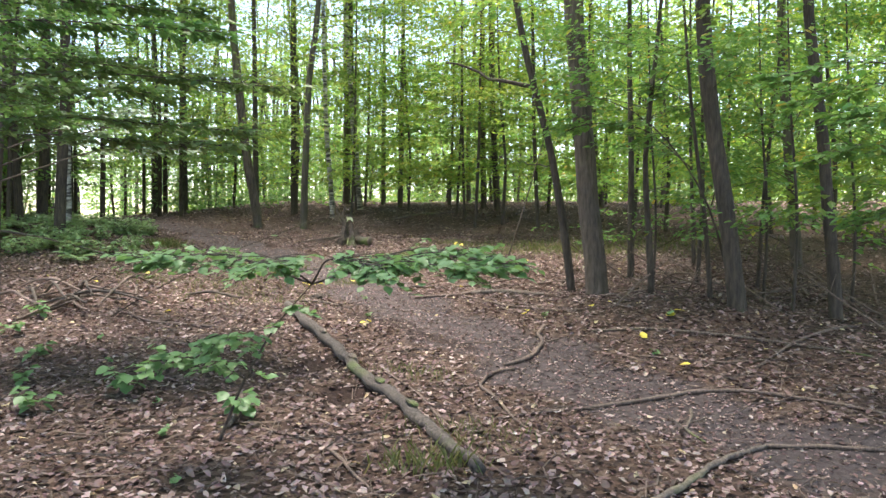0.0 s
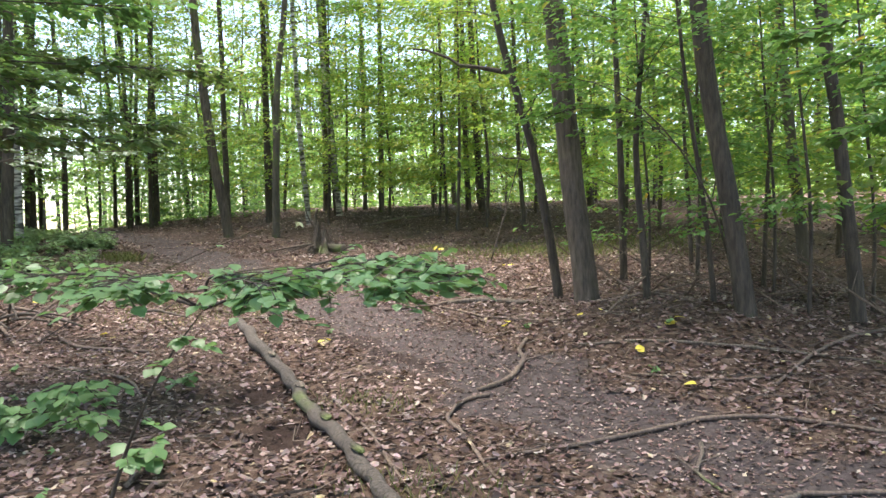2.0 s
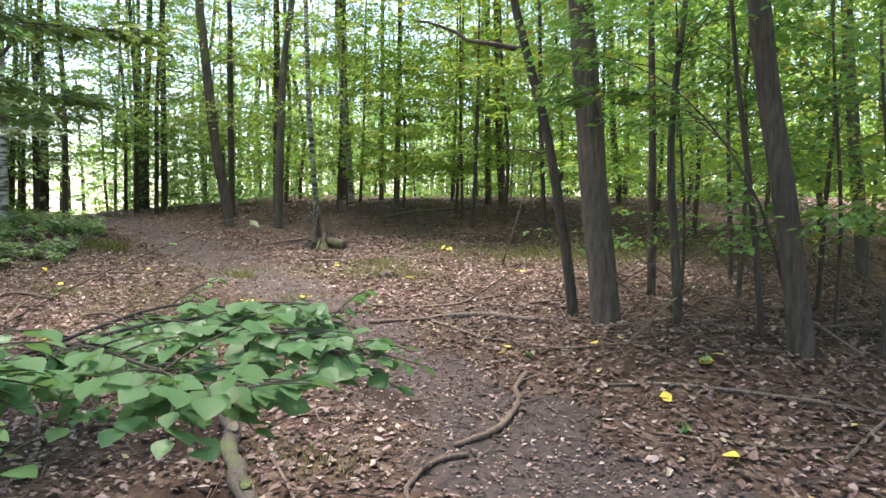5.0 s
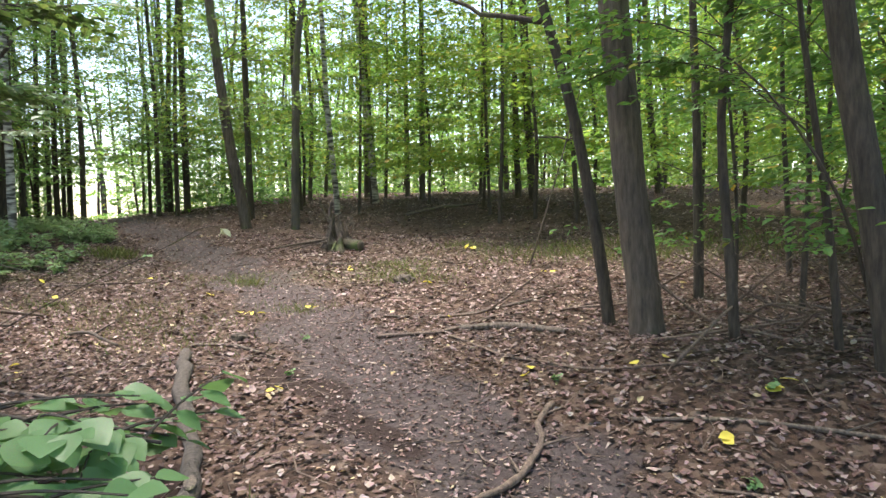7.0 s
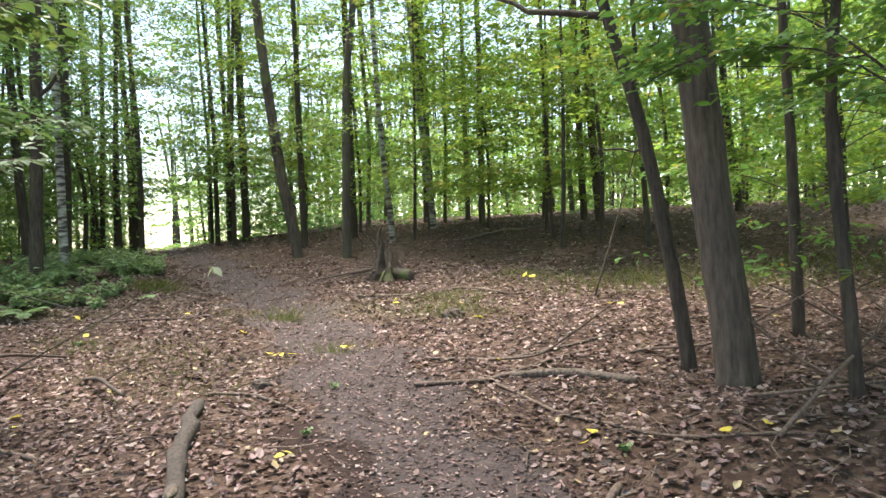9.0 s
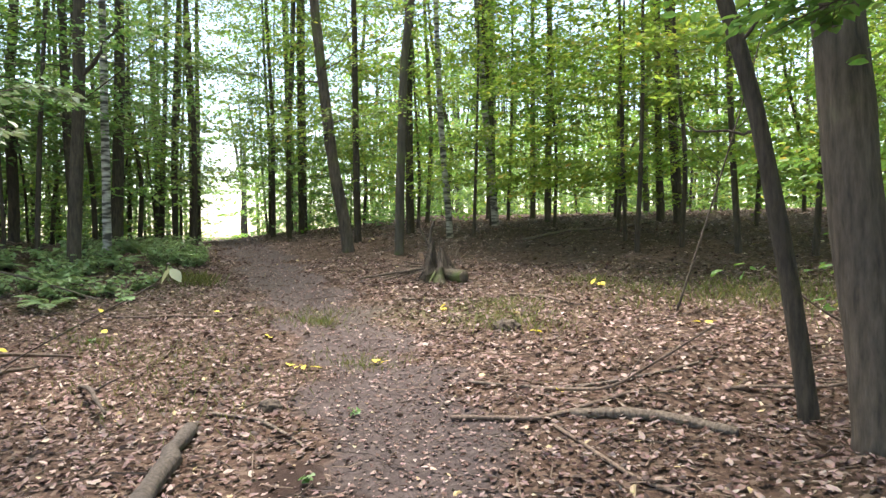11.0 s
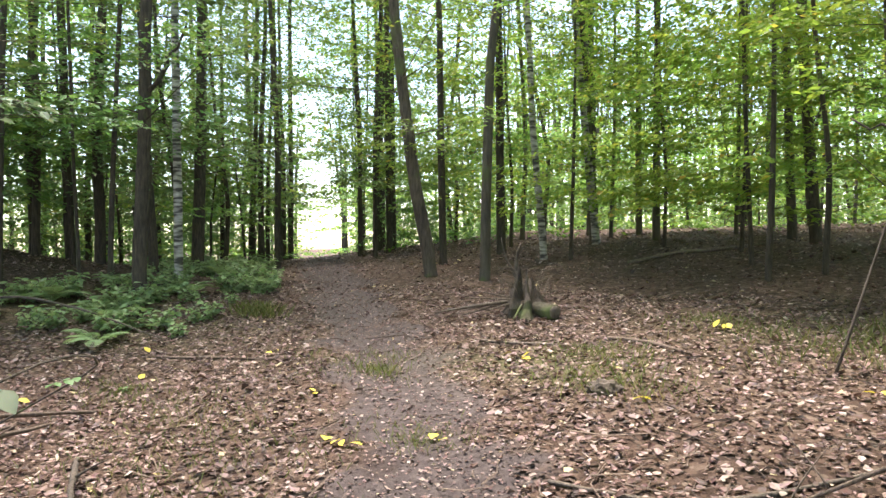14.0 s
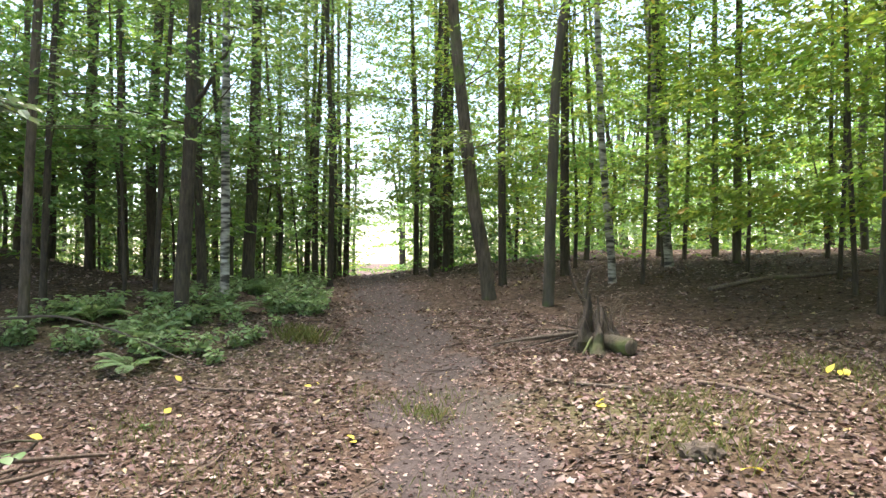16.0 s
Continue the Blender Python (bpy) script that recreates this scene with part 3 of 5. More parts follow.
# trees left of the path
LEFT = ((-9.6, 12.75, 0.29, 0.15, 0.07, 2.94, 0), (-12.79, 15.97, 0.36, 0.12, 0.05, 3.6, 0), (-12.19, 14.60, 0.26, -0.05, -0.05, 1.75, 0), (-10.27, 11.0, 0.18, 0.2, 0.08, 4.26, 1),
        (-11.74, 11.75, 0.15, 0.2, 0.08, 4.5, 0), (-11.2, 13.2, 0.12, 0.28, 0.13, 4.8, 0), (-11.63, 12.92, 0.08, -0.03, -0.05, 1.8, 0), (-19.02, 24.2, 0.30, 0.05, 0.05, 4.2, 0),
        (-17.2, 21.0, 0.24, 0.2, 0.1, 5.0, 0), (-18.4, 20.8, 0.2, 0.0, 0.1, 5.0, 0), (-16.0, 25.6, 0.27, 0.0, 0.0, 4.0, 0), (-13.2, 23.0, 0.24, 0.0, 0.0, 4.0, 0))
for i, (x, y, d, lx, ly, h, kind) in enumerate(LEFT):
    tree("forest_tree", x, y, 0.68 * d, [(lx * 0.3, ly * 0.3, h * 0.4), (lx, ly, h)], 12 + 15 * d, "tall forest tree with a dark trunk beside the path", (DARKBARK, BARK)[kind], crown=(2.0, 10.5, 3.6, 230, 16),
         crown_mat=DARKGREEN, limbs=((3.0, 0.7, 0.2, 0.9, 0.04),) if i == 0 else (), seed=80 + i, sides=12 if i < 4 else 9, group="trees left of the path", shape="diamond", leaf=0.1, shade_sprays=30 if i in (0, 3) else 0)

# slim trees standing close on both sides of the far end of the path
for i, (x, y, mt) in enumerate(((-11.6, 20.3, 0), (-12.9, 21.2, 0), (-14.0, 23.2, 0), (-15.2, 23.7, 0), (-15.6, 25.2, 1), (-17.0, 27.0, 0), (-19.6, 28.8, 1), (-12.6, 18.0, 1), (-14.6, 19.2, 1), (-15.8, 20.9, 1), (-18.0, 22.3, 1), (-18.7, 23.6, 1), (-21.2, 25.4, 1), (-23.4, 26.4, 1))):
    tree("forest_tree", x, y, 0.12 + 0.02 * (i % 3), [(0.05, 0.0, 3.0), (0.2 * (-1) ** i, 0.1, 6.0)], 14, "slim dark tree standing close beside the end of the path", DARKBARK, crown=(1.6, 12, 3.4, 280, 16), crown_mat=(GREEN, DARKGREEN)[mt], seed=150 + i, sides=8, group="trees at the end of the path", shape="diamond", leaf=0.13)
# young beeches that spread bright level boughs over the slope
for i, (x, y, tall, wide) in enumerate(((-2.82, 19.84, 7.5, 3.2), (-1.3, 17.6, 6.5, 3.0), (0.6, 16.8, 7.0, 3.0), (-4.4, 20.6, 7.5, 2.8), (1.9, 18.6, 7.5, 3.2), (-0.3, 20.2, 8.0, 3.2), (3.4, 15.6, 7.0, 2.8), (4.6, 13.2, 6.5, 2.4), (-3.6, 23.0, 8.0, 3.2), (2.9, 21.6, 8.0, 3.2),
                                                 (5.6, 17.2, 8.0, 3.2), (5.4, 10.8, 6.0, 2.2), (-5.6, 18.9, 7.0, 2.6), (-8.3, 21.4, 8.0, 3.0), (-6.6, 23.4, 8.5, 3.2), (1.4, 23.4, 8.5, 3.2), (-1.9, 17.0, 6.5, 2.6), (2.4, 16.6, 7.0, 2.6))):
    tree("beech_tree", x, y, 0.07 + 0.01 * (i % 3), [(0.08, 0.0, 1.5), (0.1 * (-1) ** i, 0.1, 3.2)], tall, "young beech with level sprays of bright green leaves", DARKBARK, crown=(0.8, tall, wide, 255, 22), crown_mat=BEECH, seed=170 + i, sides=8, flare=0.15, group="young beeches on the slope", shape="diamond", leaf=0.115)

# the wood all round: a few kinds, repeated
rng = np.random.default_rng(5)
KINDS = []
for i in range(6):
    KINDS.append(tree("forest_tree", 0, 0, 0.085 + 0.018 * i, [(rng.normal(0, 0.12), rng.normal(0, 0.12), 2.5), (rng.normal(0, 0.3), rng.normal(0, 0.3), 6)], 15 + i % 3, "tall forest tree with dark trunk and light green crown", (DARKBARK, BARK, GREYBARK)[i % 3],
                      crown=(1.4 + 0.5 * (i % 3), 9.5, 3.2, 150, 16), seed=100 + i, sides=7, group="trees of the wood", shape="diamond", leaf=0.16))
for i in range(6):
    KINDS.append(tree("sapling", 0, 0, 0.045 + 0.012 * i, [(rng.normal(0, 0.1), rng.normal(0, 0.1), 1.5), (rng.normal(0, 0.3), rng.normal(0, 0.3), 3)], 5 + i * 0.6, "thin forest sapling with light green leaf sprays", DARKBARK, "sapling",
                      crown=(0.7, 5.5 + i * 0.6, 2.4, 105, 16), seed=120 + i, sides=6, group="saplings of the wood", flare=0.1, shape="diamond", leaf=0.15))
DARK = [tree("forest_tree", 0, 0, 0.2, [(0.1, 0.05, 2.5), (-0.1, 0.2, 6)], 16, "tall forest tree with dark trunk and deep green crown", DARKBARK, crown=(1.8, 9.5, 3.2, 140, 16), crown_mat=DARKGREEN, seed=140, sides=8, group="dark trees left of the path", shape="diamond", leaf=0.17),
        tree("forest_tree", 0, 0, 0.13, [(-0.1, 0.0, 2.5), (0.25, -0.2, 6)], 14, "slim forest tree with dark trunk and deep green crown", DARKBARK, crown=(1.4, 9.0, 3.0, 140, 16), crown_mat=DARKGREEN, seed=141, sides=8, group="dark trees left of the path", shape="diamond", leaf=0.17),
        tree("sapling", 0, 0, 0.06, [(0.1, 0.0, 1.5), (0.2, -0.2, 3)], 6, "thin forest sapling with deep green leaf sprays", DARKBARK, "sapling", crown=(1.2, 6, 2.2, 95, 16), crown_mat=DARKGREEN, seed=142, sides=6, group="dark saplings left of the path", shape="diamond", leaf=0.14)]
used = [(o.matrix_basis.translation.x, o.matrix_basis.translation.y) for o in scene.objects if o.parent is None and o.get("category") in ("tree", "sapling") and o.matrix_basis.translation.length > 1]


def free(x, y, gap):
    """Clear of the path, of the open floor beside it and of other trees."""
    if off_path(x, y) < 2.1 or (-10.0 < x < 2.0 and 3 < y < 17.0) or (-6.0 < x < 5.0 and -0.8 < y < 9.8) or (-5.5 < x < 3.2 and 9 < y < 13.5):
        return False
    return all((x - a) ** 2 + (y - b) ** 2 > gap * gap for a, b in used)


first = [True] * len(KINDS)
placed = 0
for trial in range(9000):
    r, a = 46 * rng.random() ** 0.62, rng.random() * 2 * math.pi
    x, y = -3 + r * math.cos(a), 10 + r * math.sin(a)
    big = rng.random() < 0.36
    # a few unseen trees stay beside and behind the camera, only for their shade
    hidden = y < 7 or x > 0.45 * y + 6 or x < -30
    if (hidden and rng.random() < 0.94) or (big and -11 < x < 3 and y < 20.5) or (-10 < x < 4 and y < 23 and rng.random() < 0.6) or not free(x, y, 1.3 if big else 0.8):
        continue
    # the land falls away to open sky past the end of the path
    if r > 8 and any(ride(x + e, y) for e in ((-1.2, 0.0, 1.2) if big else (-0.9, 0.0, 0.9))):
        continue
    k = int(rng.integers(0, 6)) if big else 6 + int(rng.integers(0, 6))
    size = rng.uniform(0.85, 1.2)
    m = Matrix.Translation(at(x, y)) @ Matrix.Rotation(rng.random() * 6.28, 4, "Z") @ Matrix.Scale(size, 4)
    if first[k]:
        KINDS[k].matrix_basis, first[k] = m, False
    else:
        copy_thing(KINDS[k], m)
    used.append((x, y))
    placed += 1
    if placed >= 180:
        break

first = [True] * 3
placed = 0
for trial in range(4000):
    way, r = rng.uniform(138.6, 186), rng.uniform(10.5, 34)
    x, y = -0.6 + r * math.cos(math.radians(way)), 8 + r * math.sin(math.radians(way))
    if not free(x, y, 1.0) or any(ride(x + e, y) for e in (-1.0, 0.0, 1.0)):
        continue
    k = int(rng.integers(0, 3))
    m = Matrix.Translation(at(x, y)) @ Matrix.Rotation(rng.random() * 6.28, 4, "Z") @ Matrix.Scale(rng.uniform(0.85, 1.2), 4)
    if first[k]:
        DARK[k].matrix_basis, first[k] = m, False
    else:
        copy_thing(DARK[k], m)
    used.append((x, y))
    placed += 1
    if placed >= 58:
        break

# low leafy undergrowth far back under the trees
rng = np.random.default_rng(14)
bearing = np.radians(np.concatenate([rng.uniform(40, 133, 2600), rng.uniform(138, 190, 1300)]))
dist = 16 + 30 * rng.random(len(bearing)) ** 0.8
ux, uy = -1 + dist * np.cos(bearing), 8 + dist * np.sin(bearing)
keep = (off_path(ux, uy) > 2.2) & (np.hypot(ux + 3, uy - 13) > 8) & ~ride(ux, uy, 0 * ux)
ux, uy = ux[keep], uy[keep]
v, f = sprays(rng, np.stack([ux, uy, height(ux, uy) + 0.15 + 2.4 * rng.random(len(ux)) ** 1.5], -1), rng.random(len(ux)) * 6.28, 1.0, 12, 0.17, "diamond", 0.2, 0.6)
tagged(grow("undergrowth", v, f, GREEN, smooth=False), "low green undergrowth far back under the trees", "undergrowth", kind="stuff")

bearing = np.radians(np.concatenate([rng.uniform(137.5, 172, 900), rng.uniform(118, 135, 600)]))
dist = rng.uniform(17, 34, len(bearing))
ux, uy = -0.6 + dist * np.cos(bearing), 8 + dist * np.sin(bearing)
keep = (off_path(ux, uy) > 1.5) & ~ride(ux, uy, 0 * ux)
ux, uy = ux[keep], uy[keep]
v, f = sprays(rng, np.stack([ux, uy, height(ux, uy) + 0.2 + 3.2 * rng.random(len(ux)) ** 1.2], -1), rng.random(len(ux)) * 6.28, 1.1, 13, 0.15, "diamond", 0.15, 0.6)
tagged(grow("undergrowth", v, f, DARKGREEN, smooth=False), "dark green bushes along the far end of the path", "undergrowth", kind="stuff")

bearing = np.radians(np.concatenate([rng.uniform(50, 133, 2300), rng.uniform(138, 180, 700)]))
dist = rng.uniform(25, 44, len(bearing))
ux, uy = -1 + dist * np.cos(bearing), 8 + dist * np.sin(bearing)
keep = (off_path(ux, uy) > 1.7) & ~ride(ux, uy, 0 * ux)
ux, uy = ux[keep], uy[keep]
v, f = sprays(rng, np.stack([ux, uy, height(ux, uy) + 0.1 + 4.5 * rng.random(len(ux)) ** 1.5], -1), rng.random(len(ux)) * 6.28, 1.3, 10, 0.24, "diamond", 0.12, 0.7)
# the darker leaf colour stands in for shade that the thicket lacks
tagged(grow("undergrowth", v, f, DARKGREEN, smooth=False), "green thicket of young growth deep in the wood", "undergrowth", kind="stuff")

# far woods closing the view
rng = np.random.default_rng(8)
bearing = np.radians(np.concatenate([rng.uniform(35, 137, 4200), rng.uniform(133, 200, 3000), rng.uniform(-155, 35, 700)]))
dist = rng.uniform(46, 70, len(bearing))
fx, fy = -3 + dist * np.cos(bearing), 10 + dist * np.sin(bearing)
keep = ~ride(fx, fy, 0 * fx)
fx, fy = fx[keep], fy[keep]
fz = height(fx, fy) + 0.3 + 15 * rng.random(len(fx)) ** 1.5

v, f = sprays(rng, np.stack([fx, fy, fz], -1), rng.random(len(fx)) * 6.28, rng.uniform(1.5, 3.0, len(fx)), 9, 0.5, "diamond", 0.05, 0.5)
# darker leaf colour in place of the shade nothing casts this far out
tagged(grow("far_woods_foliage", v, f, DARKGREEN, smooth=False), "green foliage of the woods far off", "foliage", kind="stuff")
V, F, base = [], [], 0
for i in range(0, len(fx), 16):
    z0 = float(height(fx[i], fy[i]))
    p = np.array([(fx[i], fy[i], z0 - 0.3), (fx[i] + rng.normal(0, 0.2), fy[i], z0 + 6), (fx[i] + rng.normal(0, 0.5), fy[i], z0 + 14)])
    vv, ff = tube(p, (0.17, 0.13, 0.06), 5)
    V.append(vv)
    F += [tuple(k + base for k in g) for g in ff]
    base += len(vv)
me = bpy.data.meshes.new("far_woods_trunks")
me.from_pydata(np.concatenate(V).tolist(), [], F)
me.materials.append(DARKBARK)
tagged(new("far_woods_trunks", me), "dark thin trunks of the woods far off", "trees", kind="stuff")

# ---- fallen wood ----


def fallen(name, points, radii, label, category, mat=TWIG, group="", sides=7, sink=0.3, lift=(0,), forks=(), seed=1, part="stick"):
    """A stick or log lying on the ground along (x, y) points; lift: how far it stands off the ground from end to end."""
    rng = np.random.default_rng(seed)
    steps = max(8, 5 * len(points))
    q = bent([(x, y, 0) for x, y in points], steps)
    r = np.interp(np.linspace(0, 1, steps), np.linspace(0, 1, len(radii)), radii)
    up = np.interp(np.linspace(0, 1, steps), np.linspace(0, 1, len(lift)), lift)
    q[:, :2] += rng.normal(0, 0.25, (steps, 2)) * r[:, None]
    q[:, 2] = height(q[:, 0], q[:, 1]) + r * (1 - sink) + up
    for _ in range(2):
        q[1:-1, 2] = 0.25 * q[:-2, 2] + 0.5 * q[1:-1, 2] + 0.25 * q[2:, 2]
    o = q[steps // 2].copy()
    root = thing(name, o, label, category, group)
    stem(part, q - o, r * (1 + 0.12 * np.sin(np.arange(steps) * 1.9)), mat, root, sides, 0.08, rng)
    for u, dx, dy, dz in forks:
        k = int(u * (steps - 1))
        b = q[k] - o
        stem("side_twig", bent([b, b + np.array((dx, dy, dz)) * (0.5, 0.5, 0.6), b + np.array((dx, dy, dz))], 6), np.linspace(r[k] * 0.6, 0.003, 6), mat, root, 5)
    return root


log = fallen("fallen_log", [(-3.22, 9.12), (-2.5, 8.08), (-1.85, 7.3), (-1.42, 6.62), (-0.91, 5.88), (-0.5, 5.26), (-0.08, 4.68)], (0.045, 0.058, 0.055, 0.052, 0.05, 0.046, 0.04),
             "long thin fallen log with flaking grey bark, half sunk in leaves", "log", LOGBARK, sides=12, sink=0.1, seed=3, part="log_stem")
for i, (u, d) in enumerate(((-1.62, 6.95), (-1.15, 6.25), (-2.2, 7.72), (-0.72, 5.6))):
    o = log.matrix_basis.translation
    bm = bmesh.new()
    bmesh.ops.create_icosphere(bm, subdivisions=2, radius=1)
    for vert in bm.verts:
        vert.co = Vector((vert.co.x * 0.035, vert.co.y * 0.10, vert.co.z * 0.02)) * (1 + 0.25 * noise.noise(vert.co * 2.3 + Vector((i, 0, 0))))
    me = bpy.data.meshes.new("bark_flake")
    bm.to_mesh(me)
    bm.free()
    me.materials.append(MOSSY if i % 2 else DEADWOOD)
    flake = new("bark_flake", me)
    flake.parent = log
    flake.matrix_basis = Matrix.Translation(at(u, d, 0.11) - o) @ Matrix.Rotation(0.6, 4, "Z") @ Matrix.Rotation(0.15 * i - 0.2, 4, "Y")
fallen("fallen_log", [(-4.3, 18.4), (-3.67, 19.4), (-2.89, 20.35), (-2.3, 20.9)], (0.036, 0.034, 0.03, 0.022), "grey fallen trunk lying up the leafy slope", "log", DEADWOOD, sides=9, sink=0.1, seed=4, part="log_stem")
fallen("fallen_log", [(-0.95, 10.12), (-0.6, 10.2), (-0.2, 10.2), (0.03, 10.12)], (0.03, 0.038, 0.036, 0.03), "short pale barked log lying by the thick trunk", "log", DEADWOOD, sides=10, sink=0.3, seed=5, part="log_stem")
STICKS = (
    ([(0.75, 4.3), (0.99, 4.59), (1.37, 5.19), (1.67, 5.53)], (0.022, 0.02, 0.016)), ([(1.67, 5.53), (2.02, 5.6), (2.4, 5.57), (3.2, 5.3)], (0.014, 0.012, 0.008)),
    ([(-0.11, 5.73), (0.46, 6.01), (0.99, 6.38), (1.4, 6.58), (1.84, 6.62), (2.39, 6.41), (2.9, 6.0)], (0.009, 0.014, 0.016, 0.014, 0.008)),
    ([(1.31, 6.2), (1.29, 6.04), (1.2, 5.75), (1.29, 5.5)], (0.013, 0.011, 0.008)), ([(-0.1, 7.0), (-0.29, 6.87), (-0.36, 6.5), (-0.17, 6.2), (0.11, 5.47)], (0.016, 0.015, 0.013, 0.01)),
    ([(0.12, 8.3), (0.05, 8.04), (0.13, 7.82), (0.06, 7.45), (-0.2, 7.1)], (0.022, 0.02, 0.022, 0.016)), ([(-3.37, 9.42), (-2.87, 9.40), (-2.34, 9.21)], (0.012, 0.014, 0.008)),
    ([(2.04, 7.26), (2.48, 7.84), (2.96, 8.24), (3.74, 8.9)], (0.012, 0.016, 0.012)), ([(-2.8, 13.75), (-2.3, 13.6), (-1.87, 13.42)], (0.018, 0.02, 0.012)),
    ([(-4.0, 13.2), (-3.4, 13.35), (-2.7, 13.4)], (0.014, 0.014, 0.008)), ([(-1.24, 6.72), (-0.9, 6.3), (-0.64, 5.84), (-0.3, 5.2), (0.1, 4.6)], (0.01, 0.012, 0.008)),
    ([(-1.0, 9.9), (-0.4, 9.3), (0.3, 8.9), (1.1, 8.7)], (0.012, 0.012, 0.008)), ([(-1.9, 10.6), (-1.3, 10.6), (-0.8, 10.9), (-0.2, 11.6)], (0.012, 0.014, 0.008)),
    ([(-1.7, 9.9), (-1.1, 9.95), (-0.7, 10.6), (-0.45, 11.0)], (0.016, 0.016, 0.008)), ([(-6.9, 11.3), (-6.2, 11.6), (-5.6, 11.9)], (0.012, 0.014, 0.008)),
    ([(0.6, 8.1), (1.4, 8.0), (2.3, 7.9), (3.2, 7.6)], (0.012, 0.014, 0.008)), ([(1.0, 7.4), (1.6, 7.3), (2.4, 7.5)], (0.009, 0.01, 0.006)),
    ([(-3.6, 8.05), (-4.6, 8.2), (-5.6, 8.75)], (0.014, 0.018, 0.01)), ([(-2.6, 6.4), (-3.3, 7.2), (-4.5, 7.6)], (0.01, 0.014, 0.01)),
    ([(-1.7, 5.2), (-1.1, 4.9), (-0.5, 4.2)], (0.008, 0.012, 0.008)), ([(-2.2, 5.9), (-2.0, 5.5), (-1.95, 5.2)], (0.02, 0.022, 0.014)))
for i, (pts, radii) in enumerate(STICKS):
    fallen("stick", pts, radii, "bare crooked stick lying on the fallen leaves", "stick", TWIG if i % 3 else DEADWOOD, "sticks on the ground", seed=20 + i, sink=-0.3,
           forks=((0.45, 0.22, 0.12, 0.04), (0.7, -0.12, 0.2, 0.05)) if i % 2 else ())
# brush heap beside the left slope
for i in range(16):
    r2 = np.random.default_rng(200 + i)
    a = r2.normal(0.62, 0.35)
    c = np.array((-5.6, 8.75)) + r2.normal(0, 1, 2) * (0.7, 0.22)
    l = r2.uniform(0.5, 1.3)
    fallen("brush_branch", [tuple(c - l * np.array((math.cos(a), -math.sin(a)))), tuple(c), tuple(c + l * np.array((math.cos(a), -math.sin(a))))], (0.012, 0.02, 0.01), "dark dead branch on a heap of brushwood", "branch", DARKBARK if i % 2 else TWIG, "brushwood heap", seed=210 + i,
           lift=(0.0, 0.05 + 0.022 * i, 0.1 + 0.01 * i), forks=((0.6, 0.2, 0.1, 0.12),))
# dead branches tangled under the right-hand trees
for i in range(26):
    r2 = np.random.default_rng(300 + i)
    c = np.array((2.6, 9.9)) + r2.normal(0, 1, 2) * (1.3, 0.9)
    a, l = r2.random() * 6.28, r2.uniform(0.4, 0.9)
    d = l * np.array((math.cos(a), math.sin(a)))
    if np.hypot(*(c - (0.75, 10.0))) < 0.5 or np.hypot(*(c - (2.19, 8.67))) < 0.35:
        continue
    fallen("brush_branch", [tuple(c - d), tuple(c), tuple(c + d)], (0.013, 0.011, 0.006), "thin dead branch caught among saplings and trunks", "branch", TWIG, "tangle of dead branches", seed=310 + i,
           lift=(0.0, r2.uniform(0.05, 0.3), r2.uniform(0.2, 0.7)), forks=((0.6, 0.15, 0.2, 0.25), (0.75, -0.2, 0.1, 0.2)))
fallen("fallen_branch", [(-10.2, 10.5), (-9.3, 11.1), (-8.4, 11.6), (-7.41, 11.81)], (0.018, 0.016, 0.012, 0.006), "long bare branch resting low above the ferns", "branch", GREYBARK, lift=(0.35, 0.38, 0.2, 0.0), seed=9)


